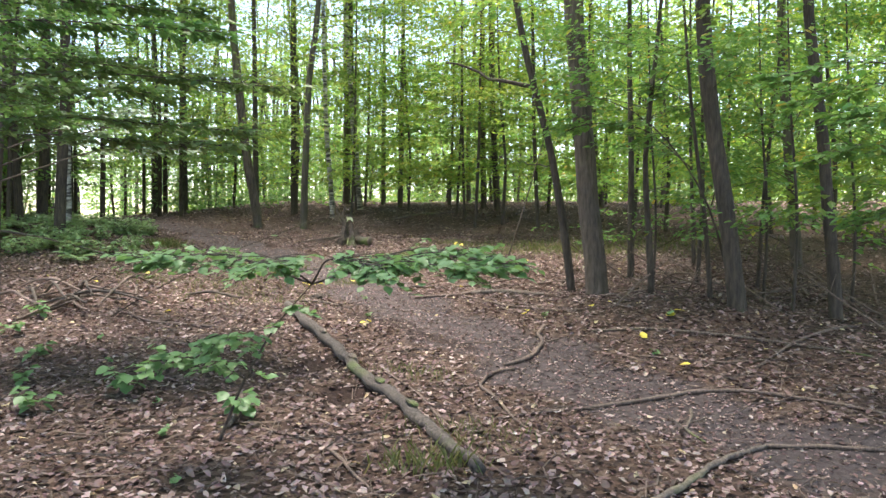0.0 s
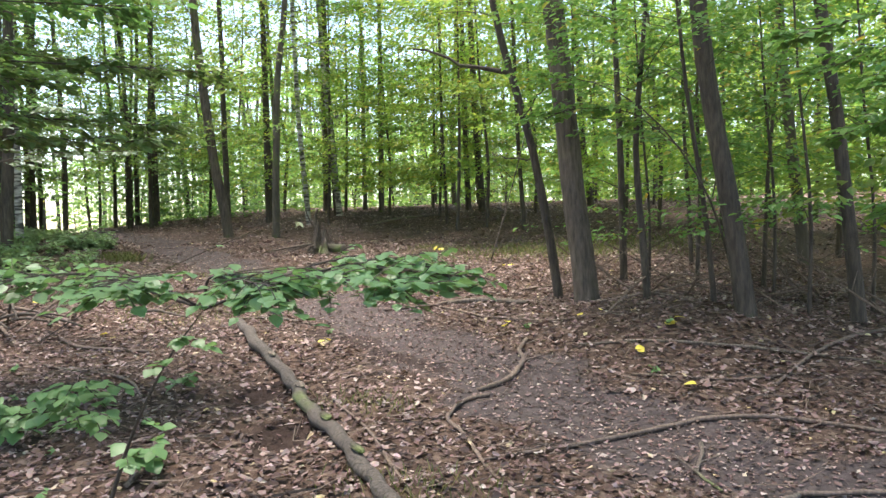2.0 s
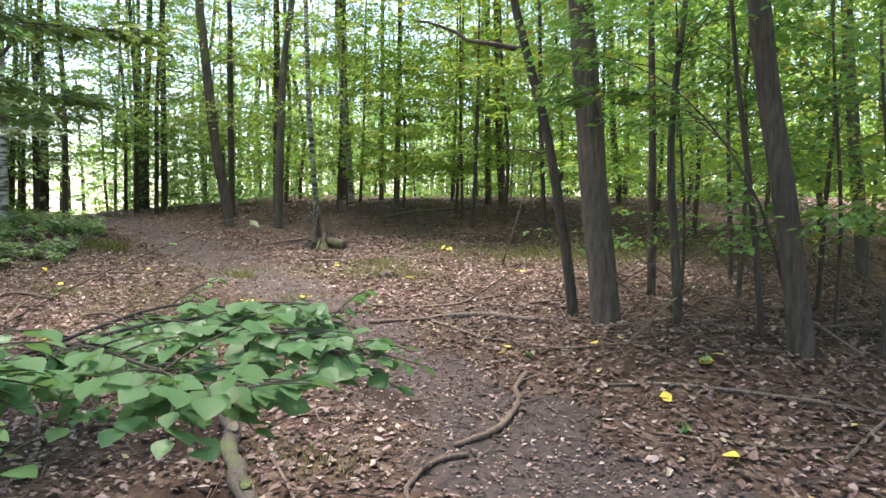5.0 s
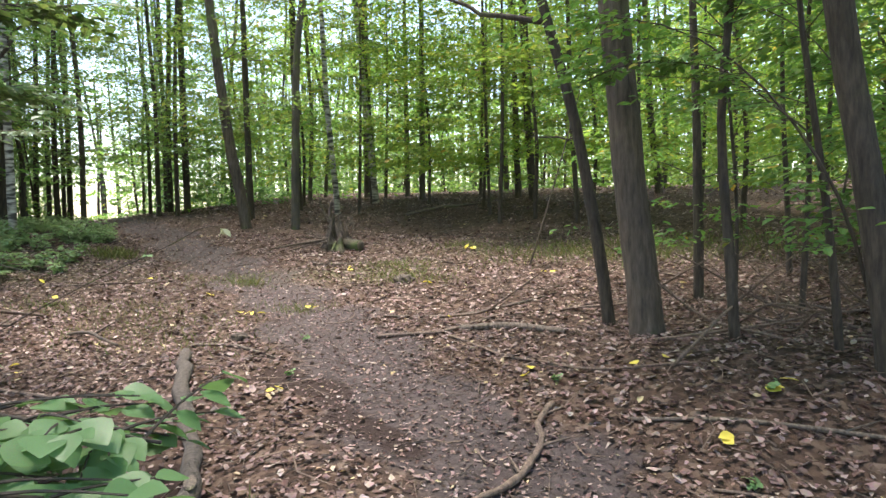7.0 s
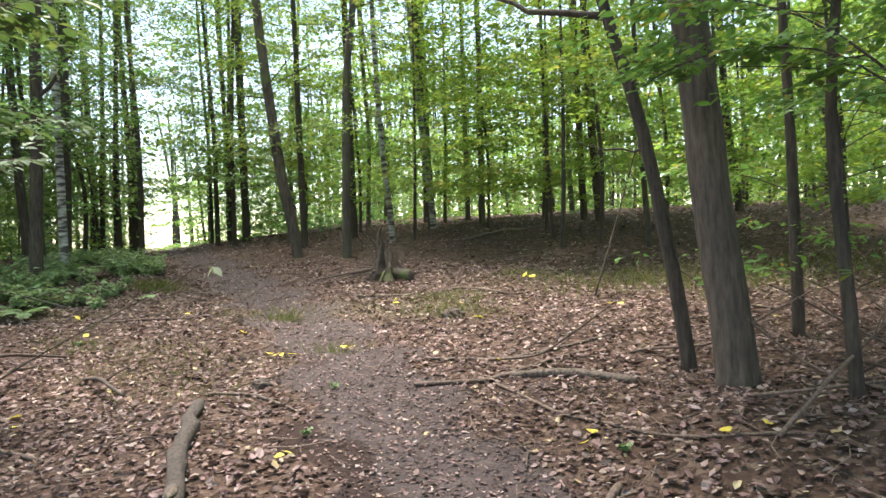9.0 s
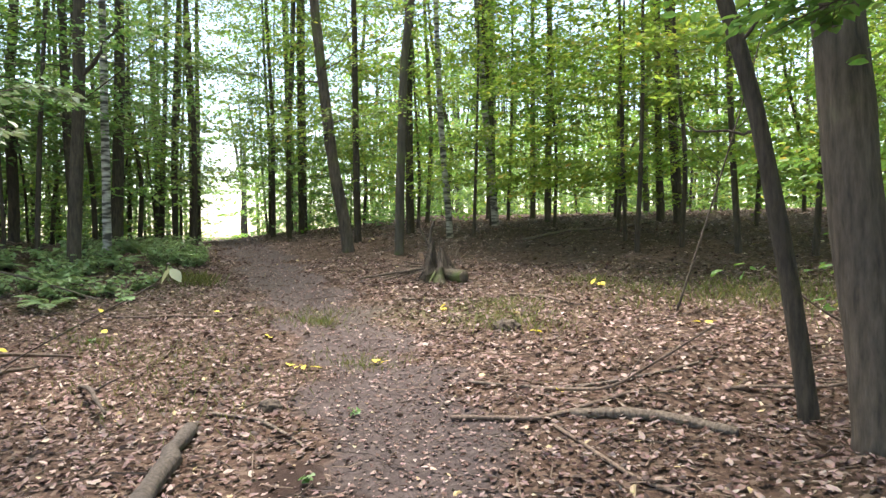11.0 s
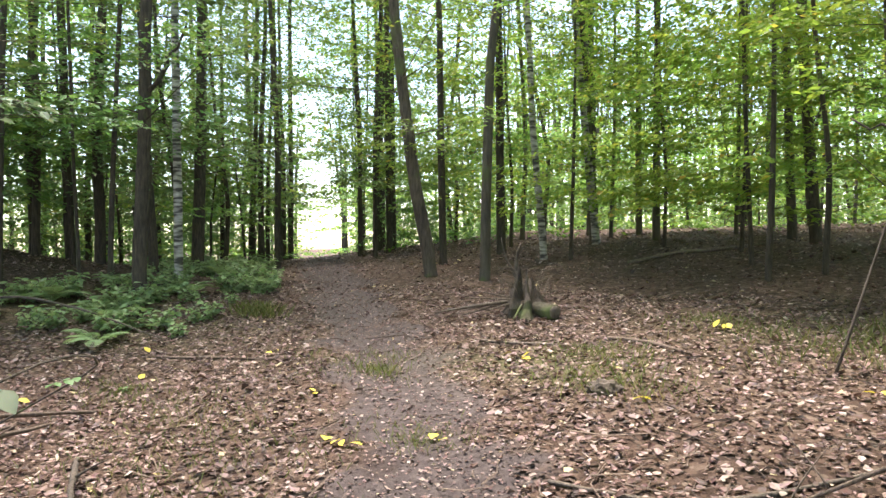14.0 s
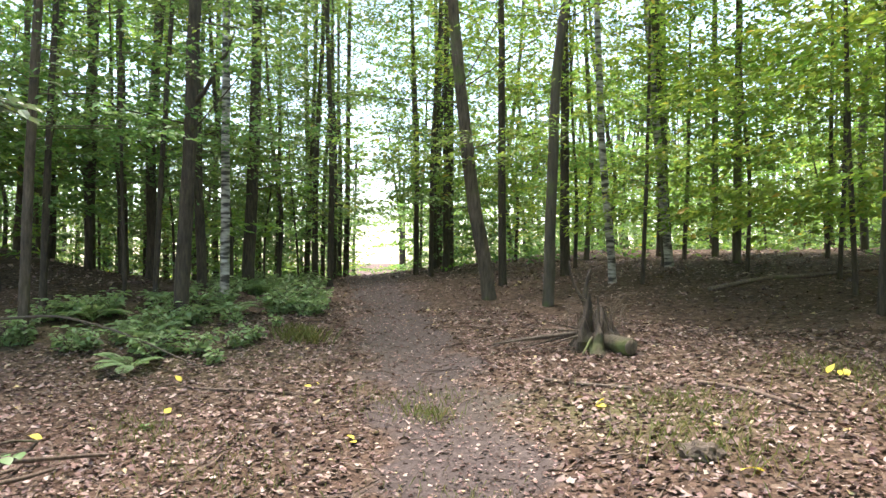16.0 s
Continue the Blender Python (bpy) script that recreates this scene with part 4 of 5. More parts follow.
def stump(x, y):
    """A rotten, splayed stump with roots in the air and a short mossy log end against it."""
    rng = np.random.default_rng(77)
    root = thing("tree_stump", at(x, y), "rotten splintered stump with bare roots and dry stalks", "stump")
    bm = bmesh.new()
    bmesh.ops.create_cone(bm, cap_ends=True, segments=28, radius1=0.34, radius2=0.13, depth=0.36)
    bmesh.ops.subdivide_edges(bm, edges=bm.edges[:], cuts=4, use_grid_fill=True)
    for vert in bm.verts:
        c = vert.co
        a = math.atan2(c.y, c.x)
        k = 1 + 0.22 * math.sin(a * 5 + 0.6) * (0.4 - c.z) + 0.5 * noise.noise(Vector((c.x * 9, c.y * 9, c.z * 3)))
        top = max(0.0, c.z / 0.21)
        vert.co = Vector((c.x * k, c.y * k, c.z + 0.12 + top * 0.55 * noise.noise(Vector((c.x * 14, c.y * 14, 0)))))
    me = bpy.data.meshes.new("stump_body")
    bm.to_mesh(me)
    bm.free()
    me.materials.append(DARKBARK)
    new("stump_body", me).parent = root
    stem("snag", bent([(-0.1, 0, 0.1), (-0.14, 0.05, 0.4), (-0.2, 0.08, 0.62), (-0.12, 0.1, 0.85)], 9), np.linspace(0.06, 0.012, 9), DARKBARK, root, 8, 0.1, rng)
    stem("snag", bent([(-0.16, 0.05, 0.45), (-0.3, 0.0, 0.7), (-0.34, 0.0, 0.95)], 7), np.linspace(0.022, 0.006, 7), DARKBARK, root, 6)
    for dx, dy, dz, r in ((-0.85, -0.75, -0.14, 0.028), (-0.62, -0.5, -0.18, 0.022), (-0.45, -0.65, 0.05, 0.014), (-0.2, -0.6, -0.1, 0.016), (-0.95, -0.35, -0.14, 0.014), (-0.5, -0.28, 0.1, 0.014), (-0.75, -0.3, -0.15, 0.016), (0.1, -0.5, -0.2, 0.02), (0.3, 0.2, 0.1, 0.012), (-0.35, 0.25, 0.4, 0.01)):
        stem("root", bent([(0, 0, 0.18), (dx * 0.5, dy * 0.5, 0.18 + dz * 0.4), (dx, dy, 0.18 + dz)], 8), np.linspace(r, r * 0.4, 8), DEADWOOD, root, 6, 0.1, rng)
    for i in range(34):
        a, l = rng.random() * 6.28, rng.uniform(0.25, 0.65)
        b = np.array((rng.normal(0, 0.15), rng.normal(0, 0.12), 0.2))
        stem("dry_stalk", bent([b, b + (0.3 * l * math.cos(a), 0.3 * l * math.sin(a), l * 0.7), b + (0.75 * l * math.cos(a), 0.75 * l * math.sin(a), l * 0.6)], 6), np.linspace(0.005, 0.002, 6), DEADWOOD, root, 4)
    end = thing("log_end", at(x + 0.32, y - 0.12), "short sawn log end covered in green moss", "log")
    stem("mossy_log", [(-0.25, 0.12, 0.08), (-0.1, 0.05, 0.075), (0.1, -0.05, 0.07), (0.17, -0.085, 0.07)], (0.09, 0.095, 0.09, 0.085), MOSSY, end, 14, 0.06, rng)
    stem("sawn_face", [(0.165, -0.083, 0.07), (0.178, -0.0895, 0.07)], (0.078, 0.075), DEADWOOD, end, 14)


stump(-4.2, 14.6)
fallen("rotten_stub", [(-10.25, 10.72), (-10.2, 10.78)], (0.09, 0.07), "small dark rotten stub among the undergrowth", "stump", DARKBARK, lift=(0.0, 0.16), seed=6)
for i, (x, y, w) in enumerate(((-2.2, 12.15, 0.14), (-3.0, 9.62, 0.10))):
    bm = bmesh.new()
    bmesh.ops.create_icosphere(bm, subdivisions=3, radius=1)
    for vert in bm.verts:
        vert.co = Vector((vert.co.x * w, vert.co.y * w * 0.7, vert.co.z * w * 0.55)) * (1 + 0.35 * noise.noise(vert.co * 2 + Vector((3 * i, 0, 0))))
    me = bpy.data.meshes.new("earth_clod")
    bm.to_mesh(me)
    bm.free()
    me.materials.append(DARKBARK)
    clod = tagged(new("earth_clod", me), "small mossy hump of earth and rotten wood", "clod")
    clod.matrix_basis = Matrix.Translation(at(x, y, 0.02))

# ---- leafy plants close to the way ----


def blade(name, width, curl=0.12, stations=5, mat=NEARGREEN):
    """One broad leaf, a unit long, folded a little along its rib."""
    t = np.linspace(0, 1, stations)
    w = width * 0.5 * np.sin(np.pi * np.clip(t, 0.02, 0.985) ** 0.8)
    rib = np.stack([t, 0 * t, -curl * t ** 2], -1)
    lf = np.stack([t, w, -curl * t ** 2 + 0.16 * w], -1)
    rt = np.stack([t, -w, -curl * t ** 2 + 0.16 * w], -1)
    v = np.concatenate([rib, lf, rt])
    k = stations
    f = [(i, i + 1, k + i + 1, k + i) for i in range(k - 1)] + [(i + 1, i, 2 * k + i, 2 * k + i + 1) for i in range(k - 1)]
    me = bpy.data.meshes.new(name)
    me.from_pydata(v.tolist(), [], f)
    me.polygons.foreach_set("use_smooth", [True] * len(f))
    me.materials.append(mat)
    return me


BUSHGREEN = leaf_material("shrub_leaves", [(0.0, (0.105, 0.215, 0.085)), (0.7, (0.145, 0.275, 0.112)), (0.97, (0.180, 0.305, 0.118)), (1.0, (0.42, 0.28, 0.06))], 0.42, 0.4)
LEAF = blade("leaf", 0.92, 0.1, 6, mat=BUSHGREEN)


def leafy_branch(root, points, r0, rng, count, size, mesh=LEAF, bark=DARKBARK, reach=0.3, joined=None):
    """A bent branch with side twigs and leaves along them, as parts of root; joined: the material of leaves too many to part."""
    axis = bent(points, 14)
    stem("branch", axis, np.linspace(r0, 0.003, 14), bark, root, 6)
    b, h, nv, nf, base = [], [], [], [], 0
    for i in range(count):
        u = 0.25 + 0.75 * rng.random() ** 0.8
        o = np.array([np.interp(u * 13, np.arange(14), axis[:, k]) for k in range(3)])
        d = axis[min(13, int(u * 13) + 1)] - axis[max(0, int(u * 13) - 1)]
        way = math.atan2(d[1], d[0]) + rng.choice((-1, 1)) * rng.uniform(0.4, 1.2)
        l = reach * rng.uniform(0.4, 1.1) * (1.15 - 0.6 * u)
        e = o + np.array((math.cos(way) * l, math.sin(way) * l, rng.normal(-0.02, 0.04)))
        vv, ff = tube(bent([o, 0.5 * (o + e) + (0, 0, 0.015), e], 5), np.linspace(0.003, 0.0015, 5), 4)
        nv.append(vv)
        nf += [tuple(k + base for k in q) for q in ff]
        base += len(vv)
        for j in range(6):
            p = o + (e - o) * (0.25 + 0.75 * j / 5)
            turn = way + (-1) ** j * (0.9 if j < 5 else 0.1) + rng.normal(0, 0.2)
            if joined:
                b.append(p)
                h.append((math.cos(turn), math.sin(turn), rng.normal(-0.2, 0.2)))
                continue
            ob = new("leaf", mesh)
            ob.parent = root
            ob.matrix_basis = Matrix.Translation(p) @ Euler((rng.normal(0, 0.25), rng.normal(0.2, 0.2), turn)).to_matrix().to_4x4() @ Matrix.Scale(size * rng.uniform(0.7, 1.2), 4)
    me = bpy.data.meshes.new("twig")
    me.from_pydata(np.concatenate(nv).tolist(), [], nf)
    me.materials.append(bark)
    tw = tagged(new("twig", me), kind="stuff")
    tw.parent = root
    if joined:
        n = len(b)
        nm = np.stack([rng.normal(0, 0.3, n), rng.normal(0, 0.3, n), np.ones(n)], -1)
        v, f = leaves(b, h, nm, size * rng.uniform(0.7, 1.2, n), "oval", 0.62, 0.3)
        tagged(grow("foliage", v, f, joined, root, smooth=False), kind="stuff")


rng = np.random.default_rng(21)
o = at(-1.5, 4.8)
bush = thing("beech_shrub", o, "low shrub whose arching branches hold broad green leaves", "shrub")
g = lambda *p: [np.array(q) - np.array(o) for q in p]
fork = (-1.07, 4.56, 1.05)
leafy_branch(bush, g((-1.9, 4.95, -0.1), (-1.65, 4.85, 0.4), (-1.35, 4.7, 0.8), fork), 0.013, rng, 5, 0.07, reach=0.2)
for k, (mid, end, many) in enumerate((((-0.45, 4.58, 1.24), (0.10, 4.48, 1.19), 58), ((-0.55, 4.35, 1.22), (-0.02, 4.15, 1.17), 48), ((-0.85, 4.2, 1.23), (-0.45, 3.95, 1.20), 40), ((-0.55, 4.75, 1.26), (-0.05, 4.78, 1.21), 36),
                                      ((-1.15, 4.2, 1.23), (-1.0, 3.85, 1.21), 30), ((-1.5, 4.35, 1.24), (-1.75, 4.0, 1.21), 30), ((-1.6, 4.6, 1.21), (-2.2, 4.5, 1.21), 24))):
    leafy_branch(bush, g(fork, mid, end), 0.007, rng, many, 0.056, reach=0.33)
for end, many in (((-1.6, 4.1, 0.78), 13), ((-1.3, 4.05, 0.86), 12), ((-1.95, 4.2, 0.62), 12)):
    leafy_branch(bush, g((-1.65, 4.85, 0.4), (-1.7, 4.5, 0.62), end), 0.005, rng, many, 0.06, reach=0.28)

o = at(-5.4, 8.2)
sap = thing("sapling", o, "thin young sapling with one pale leaf at its tip", "sapling")
leafy_branch(sap, g((-5.4, 8.2, 0.05), (-4.6, 8.5, 0.6), (-3.6, 8.75, 1.1), (-2.8, 8.64, 1.35), (-2.4, 8.2, 1.47), (-1.95, 7.85, 1.47)), 0.007, rng, 1, 0.045)
for k, (a, b) in enumerate(((0.3, 0.2), (2.2, -0.1), (4.2, 0.3))):
    ob = new("leaf", blade("pale_leaf", 0.75, mat=PALE))
    ob.parent = sap
    ob.matrix_basis = Matrix.Translation(g((-1.95, 7.85, 1.45))[0]) @ Euler((0.5, 0.6 + b, a)).to_matrix().to_4x4() @ Matrix.Scale(0.07, 4)
o = at(-6.6, 5.7)
over = thing("sapling", o, "young tree with wide-spread dark bluish green leaf sprays", "sapling")
stem("trunk", bent(g((-6.6, 5.7, -0.2), (-6.55, 5.7, 1.5), (-6.4, 5.75, 3.5), (-6.3, 5.8, 6.5)), 16), np.linspace(0.06, 0.012, 16), DARKBARK, over, 9)
for hgt, a, l in ((2.0, 0.22, 3.9), (2.2, 0.36, 4.0), (2.4, 0.12, 3.6), (2.6, 0.3, 4.4), (2.8, 0.5, 3.8), (3.0, 0.2, 3.9), (3.3, 0.35, 3.7), (3.0, 0.75, 3.0), (2.4, 0.8, 2.8), (3.6, 0.3, 3.8), (3.9, 0.5, 3.8), (4.2, 0.2, 3.6), (3.4, 0.65, 3.6), (4.4, 0.45, 3.4)):
    leafy_branch(over, g((-6.5, 5.7, hgt - 0.3), (-6.5 + 0.5 * l * math.cos(a), 5.7 + 0.5 * l * math.sin(a), hgt + 0.2), (-6.5 + l * math.cos(a), 5.7 + l * math.sin(a), hgt + 0.08)), 0.014, rng, 64, 0.10, reach=0.7, joined=DARKGREEN)
o = at(3.1, 6.4)
rsap = thing("sapling", o, "young tree with drooping dark green leaf sprays", "sapling")
leafy_branch(rsap, g((3.1, 6.4, 0.0), (3.12, 6.4, 1.2), (3.1, 6.4, 2.2), (3.1, 6.4, 3.2)), 0.02, rng, 2, 0.09, LEAF)
for hgt, a, l in ((1.9, 2.9, 0.95), (2.15, 3.5, 0.9), (2.4, 2.5, 1.1), (2.5, 3.2, 1.3), (1.4, 2.6, 0.6)):
    leafy_branch(rsap, g((3.1, 6.4, hgt), (3.1 + 0.5 * l * math.cos(a), 6.4 + 0.5 * l * math.sin(a), hgt + 0.12), (3.1 + l * math.cos(a), 6.4 + l * math.sin(a), hgt - 0.02)), 0.007, rng, 26, 0.09, reach=0.4, joined=NEARGREEN)
o = at(-7.2, 8.7)
dusty = thing("sapling", o, "young tree with pale bluish green leaf sprays", "sapling")
stem("trunk", bent(g((-7.2, 8.7, -0.1), (-7.15, 8.7, 1.5), (-7.0, 8.7, 3.0), (-6.9, 8.7, 5.5)), 14), np.linspace(0.05, 0.01, 14), DARKBARK, dusty, 8)
for hgt, ex, ey, ez in ((1.9, -3.9, 8.4, 2.25), (2.1, -4.2, 8.8, 2.6), (2.3, -4.5, 8.2, 2.7)):
    leafy_branch(dusty, g((-7.1, 8.7, hgt), (-5.6, 8.7, 0.5 * (hgt + ez) + 0.25), (ex, ey, ez)), 0.012, rng, 24, 0.09, reach=0.45, joined=PALEGREEN)
# leafy twigs across the thick trunk
o = at(1.97, 9.0)
cross = thing("sapling", o + Vector((0.25, -0.3, 0)), "slender sapling reaching leafy twigs past the thick trunk", "sapling")
o = o + Vector((0.25, -0.3, 0))
leafy_branch(cross, g((2.22, 8.7, 0.2), (1.9, 8.75, 1.6), (1.5, 8.9, 2.3), (1.1, 9.0, 2.7), (0.7, 9.1, 2.9), (0.3, 9.2, 2.95)), 0.016, rng, 50, 0.09, reach=0.55, joined=NEARGREEN)
leafy_branch(cross, g((1.7, 8.8, 2.0), (1.2, 9.0, 2.5), (0.6, 9.2, 2.6), (0.3, 9.3, 2.5)), 0.008, rng, 34, 0.085, reach=0.45, joined=NEARGREEN)
leafy_branch(cross, g((1.9, 8.75, 1.6), (2.1, 9.1, 2.2), (1.8, 9.4, 2.8), (1.3, 9.5, 3.1)), 0.008, rng, 34, 0.085, reach=0.45, joined=NEARGREEN)
# a dry leaning stem
o = at(-0.78, 13.1)
dry = thing("dry_sapling", o, "bare dry sapling stem leaning over the leaves", "sapling")
stem("stem", bent(g((-0.78, 13.1, 0.6), (-0.43, 13.36, 1.8), (-0.07, 13.63, 3.17), (0.1, 13.7, 3.9)), 10), np.linspace(0.014, 0.005, 10), DARKBARK, dry, 6)
for a, b in (((-0.35, 13.4, 2.1), (-0.7, 13.3, 2.5)), ((-0.2, 13.5, 2.6), (0.2, 13.5, 3.0))):
    stem("side_twig", bent(g(a, b), 4), np.linspace(0.006, 0.002, 4), DARKBARK, dry, 4)


def seedling(name, label, rng, stems, tall, size, mesh):
    root = thing(name, (0, 0, 0), label, "plant", "low plants")
    for i in range(stems):
        a, l = rng.random() * 6.28, tall * rng.uniform(0.6, 1.1)
        e = np.array((0.55 * l * math.cos(a), 0.55 * l * math.sin(a), l * 0.85))
        stem("stalk", bent([(0, 0, -0.02), e * (0.4, 0.4, 0.6), e], 5), np.linspace(0.004, 0.002, 5), TWIG, root, 4)
        for j in range(6):
            ob = new("leaf", mesh)
            ob.parent = root
            p = e * (0.45 + 0.11 * j)
            ob.matrix_basis = Matrix.Translation(p) @ Euler((rng.normal(0, 0.3), rng.normal(0.25, 0.25), a + 1.3 * j)).to_matrix().to_4x4() @ Matrix.Scale(size * rng.uniform(0.7, 1.2), 4)
    return root


def bramble(label, rng, stems, tall, size):
    root = thing("bramble_plant", (0, 0, 0), label, "plant", "brambles beside the path")
    b, h, V, F, base = [], [], [], [], 0
    for i in range(stems):
        a, l = rng.random() * 6.28, tall * rng.uniform(0.5, 1.1)
        e = np.array((0.7 * l * math.cos(a), 0.7 * l * math.sin(a), l * 0.8))
        vv, ff = tube(bent([(0, 0, -0.02), e * (0.35, 0.35, 0.65), e], 5), np.linspace(0.004, 0.002, 5), 4)
        V.append(vv)
        F += [tuple(k + base for k in q) for q in ff]
        base += len(vv)
        for j in range(11):
            b.append(e * (0.3 + 0.065 * j) + rng.normal(0, 0.03, 3))
            t = a + 1.4 * j
            h.append((math.cos(t), math.sin(t), rng.normal(-0.1, 0.25)))
    me = bpy.data.meshes.new("stalks")
    me.from_pydata(np.concatenate(V).tolist(), [], F)
    me.materials.append(TWIG)
    tagged(new("stalk", me), kind="stuff").parent = root
    n = len(b)
    nm = np.stack([rng.normal(0, 0.45, n), rng.normal(0, 0.45, n), np.ones(n)], -1)
    v, f = leaves(b, h, nm, size * rng.uniform(0.6, 1.2, n), "oval", 0.7, 0.3)
    tagged(grow("foliage", v, f, FERN, root, smooth=False), kind="stuff")
    return root


PLANTS = [seedling("low_plant", "low green woodland plant with broad leaves", rng, 4, 0.26, 0.09, LEAF), seedling("low_plant", "low green woodland plant with broad leaves", rng, 3, 0.18, 0.08, LEAF),
          bramble("pale green bramble in the undergrowth", rng, 11, 0.32, 0.085), bramble("low pale green nettles beside the path", rng, 9, 0.22, 0.065)]
SPOTS = [(-4.71, 6.55, 0), (-3.11, 5.75, 0), (-3.02, 6.43, 1), (-2.63, 6.87, 0), (-2.33, 4.95, 1), (-1.94, 5.39, 0), (-2.04, 8.81, 1), (-4.23, 5.87, 0), (-5.63, 7.26, 0), (-1.72, 4.13, 1), (-3.5, 5.2, 0), (-3.9, 6.6, 1), (-2.8, 5.6, 1), (-2.45, 6.1, 1),
         (-5.2, 6.4, 0), (-4.6, 7.3, 1), (0.1, 8.75, 1), (-2.35, 9.75, 1), (1.4, 8.35, 1), (1.2, 7.4, 1), (-6.17, 10.56, 1), (-6.0, 8.1, 0), (-6.6, 7.6, 0)]
for i in range(110):
    u, w = rng.random() ** 1.2, rng.random()
    rx, ry = np.interp(u, (0, 0.35, 1), (-7.1, -8.6, -14.2)), np.interp(u, (0, 0.35, 1), (11.6, 14.4, 19.2))
    lx, ly = np.interp(u, (0, 0.35, 1), (-10.6, -11.2, -15.4)), np.interp(u, (0, 0.35, 1), (10.6, 13.2, 18.4))
    SPOTS.append((rx + (lx - rx) * w, ry + (ly - ry) * w, 2 + i % 2))
seen = [True] * 4
for x, y, k in SPOTS:
    if off_path(x, y) < 0.95 and k >= 2:
        continue
    m = Matrix.Translation(at(x, y)) @ Matrix.Rotation(rng.random() * 6.28, 4, "Z") @ Matrix.Scale(rng.uniform(0.8, 1.25) * (0.65 if k == 1 else 1.0), 4)
    if seen[k]:
        PLANTS[k].matrix_basis, seen[k] = m, False
    else:
        copy_thing(PLANTS[k], m)


def frond():
    """An arching fern frond, a unit long, of tapering leaflets on both sides."""
    n = 22
    t = np.linspace(0.08, 1, n)
    rib = np.stack([t, 0 * t, 0.75 * t - 0.72 * t ** 2], -1)
    b, h, s = [], [], []
    for k in (-1, 1):
        b.append(rib)
        h.append(np.stack([0.35 + 0 * t, k * np.ones(n), -0.18 + 0 * t], -1))
        s.append(0.26 * np.sin(np.pi * np.clip(1.0 - t * 0.93, 0, 1) ** 0.75) + 0.02)
    b, h, s = np.concatenate(b), np.concatenate(h), np.concatenate(s)
    v, f = leaves(b, h, np.tile((0.2, 0, 1), (len(b), 1)), s, "oval", 0.26, 0.2)
    rv, rf = tube(np.concatenate([[(0, 0, 0)], rib]), np.linspace(0.007, 0.002, n + 1), 4)
    me = bpy.data.meshes.new("frond")
    me.from_pydata(np.concatenate([v, rv]).tolist(), [], [tuple(q) for q in f.tolist()] + [tuple(i + len(v) for i in q) for q in rf])
    me.materials.append(FERN)
    return me


FROND = frond()
fern = thing("fern", (0, 0, 0), "green fern with arching fronds beside the path", "fern", "ferns beside the path")
for i in range(9):
    ob = new("frond", FROND)
    ob.parent = fern
    ob.matrix_basis = Matrix.Rotation(i * 0.7 + rng.normal(0, 0.15), 4, "Z") @ Matrix.Rotation(rng.normal(-0.25, 0.15), 4, "Y") @ Matrix.Scale(rng.uniform(0.34, 0.5), 4)
for i, (x, y) in enumerate(((-9.89, 13.0), (-9.5, 13.5), (-8.9, 11.9), (-9.5, 12.1), (-8.0, 11.3), (-11.2, 15.4), (-10.4, 11.9), (-10.9, 13.2))):
    m = Matrix.Translation(at(x, y)) @ Matrix.Rotation(i * 1.1, 4, "Z") @ Matrix.Scale(rng.uniform(0.8, 1.25), 4)
    if i == 0:
        fern.matrix_basis = m
    else:
        copy_thing(fern, m)


def blades(rng, x, y, tall, mat=GRASS):
    n = len(x)
    a = rng.random(n) * 6.28
    hd = np.stack([0.6 * np.cos(a), 0.6 * np.sin(a), np.full(n, 1.0)], -1)
    nm = np.stack([-np.cos(a), -np.sin(a), np.full(n, 0.5)], -1)
    return leaves(np.stack([x, y, height(x, y) - 0.01], -1), hd, nm, tall * rng.uniform(0.5, 1.2, n), "oval", 0.07, 0.3)


for i, (x, y, w, n, tall) in enumerate(((-4.36, 12.03, 0.16, 110, 0.12), (-4.59, 12.47, 0.2, 90, 0.09), (-3.0, 10.78, 0.14, 60, 0.08), (-2.41, 12.95, 0.3, 160, 0.1), (-5.0, 12.0, 0.5, 300, 0.08), (-4.0, 9.6, 0.6, 420, 0.09), (-4.8, 10.4, 0.6, 420, 0.09), (-2.7, 13.2, 0.3, 260, 0.1), (-6.17, 10.5, 0.3, 200, 0.1), (-7.6, 13.3, 0.2, 220, 0.2), (-2.2, 12.3, 0.3, 260, 0.12), (-1.9, 14.5, 0.3, 200, 0.12),
                                        (-3.0, 10.9, 0.25, 150, 0.08), (-0.3, 5.3, 0.25, 160, 0.1), (-1.0, 6.7, 0.2, 120, 0.1), (-0.4, 4.75, 0.15, 120, 0.16), (0.8, 14.3, 0.9, 900, 0.14), (-0.3, 14.0, 0.7, 600, 0.14), (2.2, 14.9, 0.9, 700, 0.14))):
    v, f = blades(rng, x + rng.normal(0, w, n), y + rng.normal(0, w * 0.6, n), tall)
    tagged(grow("grass_tuft", v, f, GRASS), "tuft of thin green grass among dead leaves", "grass", "grass tufts", "stuff")

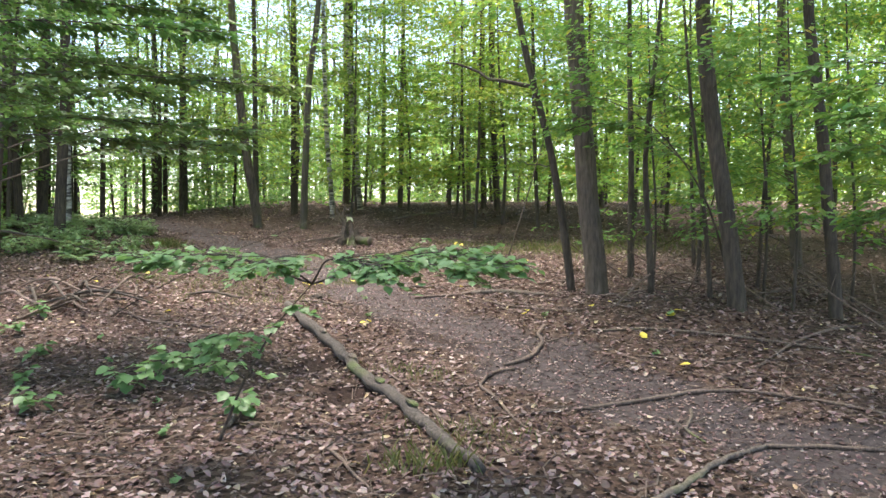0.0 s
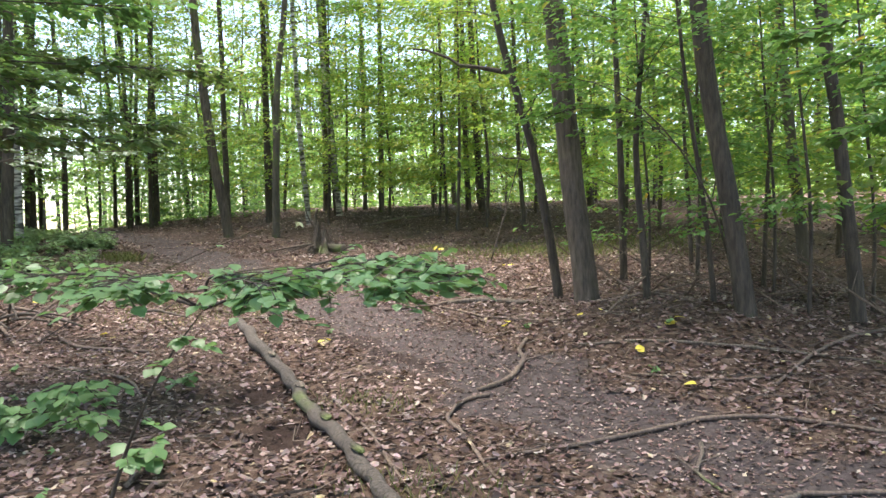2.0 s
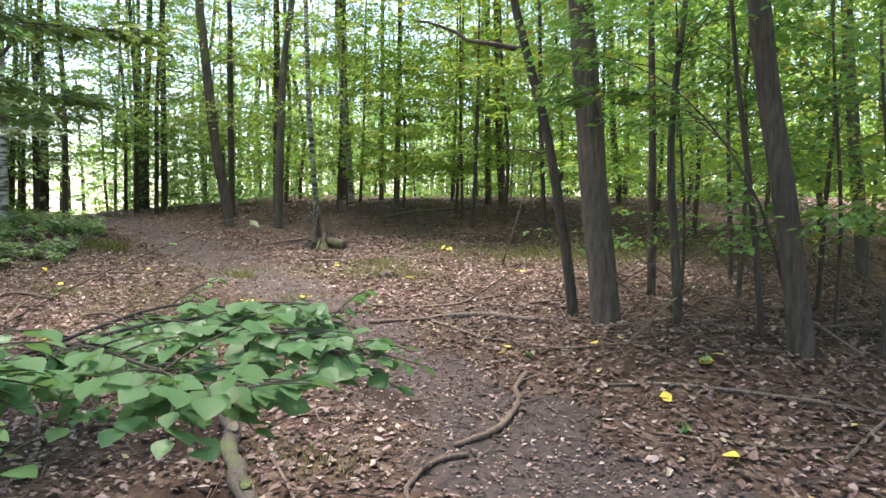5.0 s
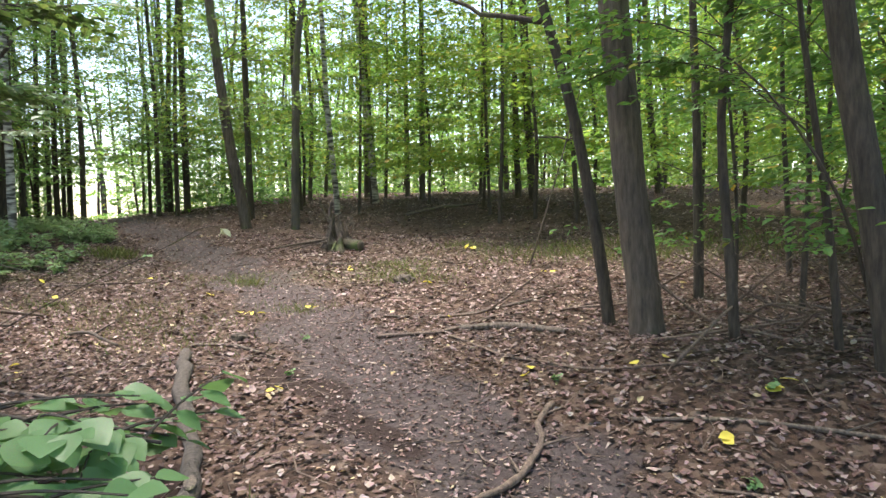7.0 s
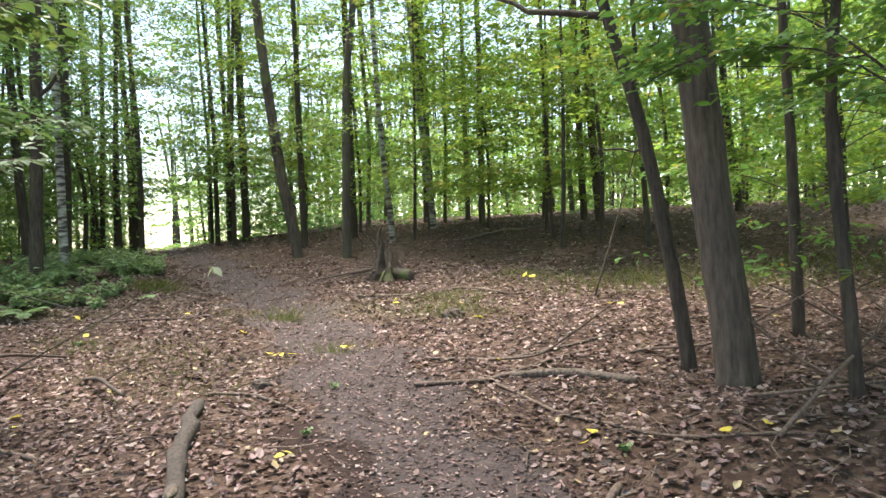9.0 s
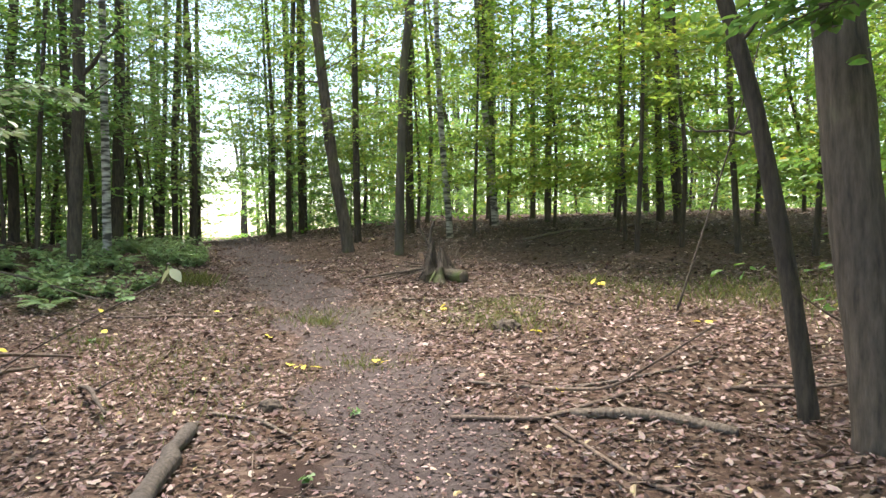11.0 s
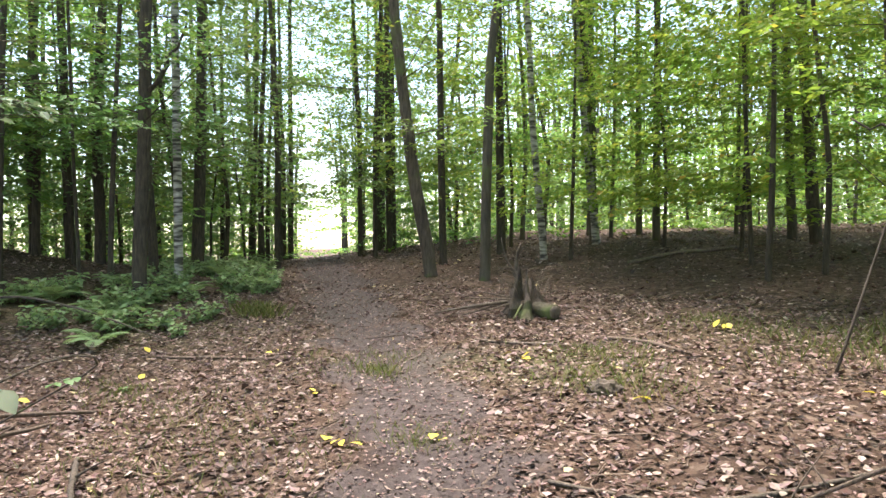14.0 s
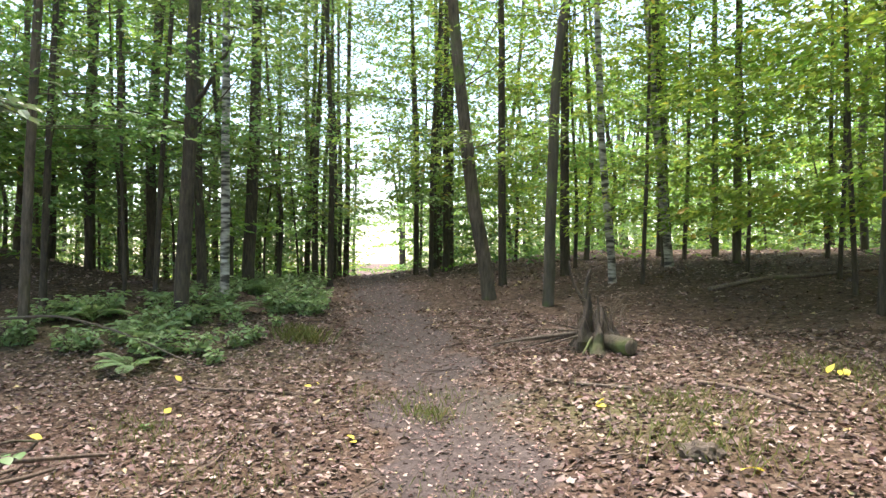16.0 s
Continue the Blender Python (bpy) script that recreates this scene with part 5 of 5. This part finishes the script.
# single yellow leaves and pale leaves that lie on top
YLEAF = blade("leaf_blade", 0.8, 0.15, mat=YELLOW)
for i, (x, y, n) in enumerate(((-3.4, 10.52, 4), (-1.82, 11.83, 2), (-0.12, 8.8, 2), (-1.98, 8.4, 2), (-4.45, 8.55, 2), (0.74, 8.86, 2), (1.49, 8.45, 1), (1.15, 7.83, 1), (-0.44, 12.76, 3), (-1.13, 10.49, 1), (-5.92, 12.0, 2), (-6.35, 10.86, 1), (-1.88, 14.28, 3),
                               (-6.53, 9.9, 1), (1.14, 7.75, 1), (1.36, 7.11, 1), (1.48, 8.39, 2), (-7.05, 11.35, 1), (-3.18, 12.64, 2), (-4.39, 11.14, 2), (-2.9, 10.9, 2))):
    for j in range(n):
        ob = tagged(new("yellow_leaf", YLEAF), "fresh yellow leaf lying on brown leaves", "leaf", "yellow leaves on the ground")
        dx, dy = (0, 0) if n == 1 else rng.normal(0, 0.09, 2)
        ob.matrix_basis = Matrix.Translation(at(x + dx, y + dy, 0.035)) @ Euler((rng.normal(0, 0.3), rng.normal(-0.15, 0.25), rng.random() * 6.28)).to_matrix().to_4x4() @ Matrix.Scale(rng.uniform(0.07, 0.11), 4)

# ---- leaf litter and twig litter ----
rng = np.random.default_rng(9)


def litter(name, count, x0, x1, y0, y1, size, label, keep=None):
    x, y = rng.uniform(x0, x1, count), rng.uniform(y0, y1, count)
    bare = np.minimum(dark_ground(x, y), 1.3) * 0.75 + trodden(x, y) * np.clip(0.82 - 0.02 * np.maximum(y - 10, 0), 0.78, 1)
    ok = rng.random(count) > bare
    small = np.where(trodden(x, y) > 0.5, 0.7, 1.0)[ok] if keep is None else 1.0
    if keep is not None:
        ok &= keep(x, y)
    x, y = x[ok], y[ok]
    n = len(x)
    a = rng.random(n) * 6.28
    hd = np.stack([np.cos(a), np.sin(a), rng.normal(0, 0.28, n)], -1)
    nm = np.stack([rng.normal(0, 0.35, n), rng.normal(0, 0.35, n), np.ones(n)], -1)
    sz = size * rng.uniform(0.35, 1.0, n) * rng.uniform(0.75, 1.35, n) * small
    v, f = leaves(np.stack([x, y, height(x, y) + rng.uniform(0.004, 0.028, n)], -1), hd, nm, sz, "oval" if size < 0.07 else "diamond", 0.66, rng.uniform(-0.35, 0.55, (n, 1)), rng)
    tagged(grow(name, v, f, LITTER, smooth=False), label, "leaf litter", kind="stuff")


inner = lambda x, y: (x > -9.5) & (x < 3.8) & (y > 1.5) & (y < 16)
middle = lambda x, y: (x > -16) & (x < 7) & (y > -4) & (y < 25)
litter("leaf_litter", 112000, -9.5, 3.8, 1.5, 16, 0.064, "carpet of dry brown and pale fallen leaves")
litter("leaf_litter", 64000, -16, 7, -4, 25, 0.08, "carpet of dry brown fallen leaves on the slope", lambda x, y: ~inner(x, y))
litter("leaf_litter", 18000, -28, 14, -8, 38, 0.15, "carpet of dry brown fallen leaves under the trees", lambda x, y: ~middle(x, y))
u = rng.random(14000) * (len(PATH_LINE) - 2)
k = u.astype(int)
c = PATH_LINE[k] + (PATH_LINE[k + 1] - PATH_LINE[k]) * (u - k)[:, None] + rng.normal(0, 0.5, (len(u), 2))
c = c[c[:, 1] < 20]
n = len(c)
a = rng.random(n) * 6.28
hd = np.stack([np.cos(a), np.sin(a), rng.normal(0, 0.2, n)], -1)
nm = np.stack([rng.normal(0, 0.3, n), rng.normal(0, 0.3, n), np.ones(n)], -1)
v, f = leaves(np.stack([c[:, 0], c[:, 1], height(c[:, 0], c[:, 1]) + rng.uniform(0.002, 0.012, n)], -1), hd, nm, rng.uniform(0.012, 0.046, n), "diamond", 0.7, 0.3, rng)
tagged(grow("leaf_crumbs", v, f, LITTER, smooth=False), "crumbs of trodden leaves on the earth path", "leaf litter", kind="stuff")
V, F, base = [], [], 0
for i in range(3400):
    x, y = rng.uniform(-9, 4.5), rng.uniform(2, 16)
    if off_path(x, y) < 0.45 and rng.random() < 0.7:
        continue
    a, l = rng.random() * 6.28, 0.07 + 0.5 * rng.random() ** 2
    p = np.array([(x, y, 0), (x + 0.5 * l * math.cos(a), y + 0.5 * l * math.sin(a), 0), (x + l * math.cos(a + 0.3), y + l * math.sin(a + 0.3), 0)])
    p[:, 2] = height(p[:, 0], p[:, 1]) + rng.uniform(0.015, 0.04, 3)
    vv, ff = tube(p, np.array((1, 0.9, 0.5)) * rng.uniform(0.002, 0.007), 3)
    V.append(vv)
    F += [tuple(k + base for k in q) for q in ff]
    base += len(vv)
me = bpy.data.meshes.new("twig_litter")
me.from_pydata(np.concatenate(V).tolist(), [], F)
me.materials.append(TWIG)
tagged(new("twig_litter", me), "broken twigs scattered over the leaf litter", "twigs", kind="stuff")
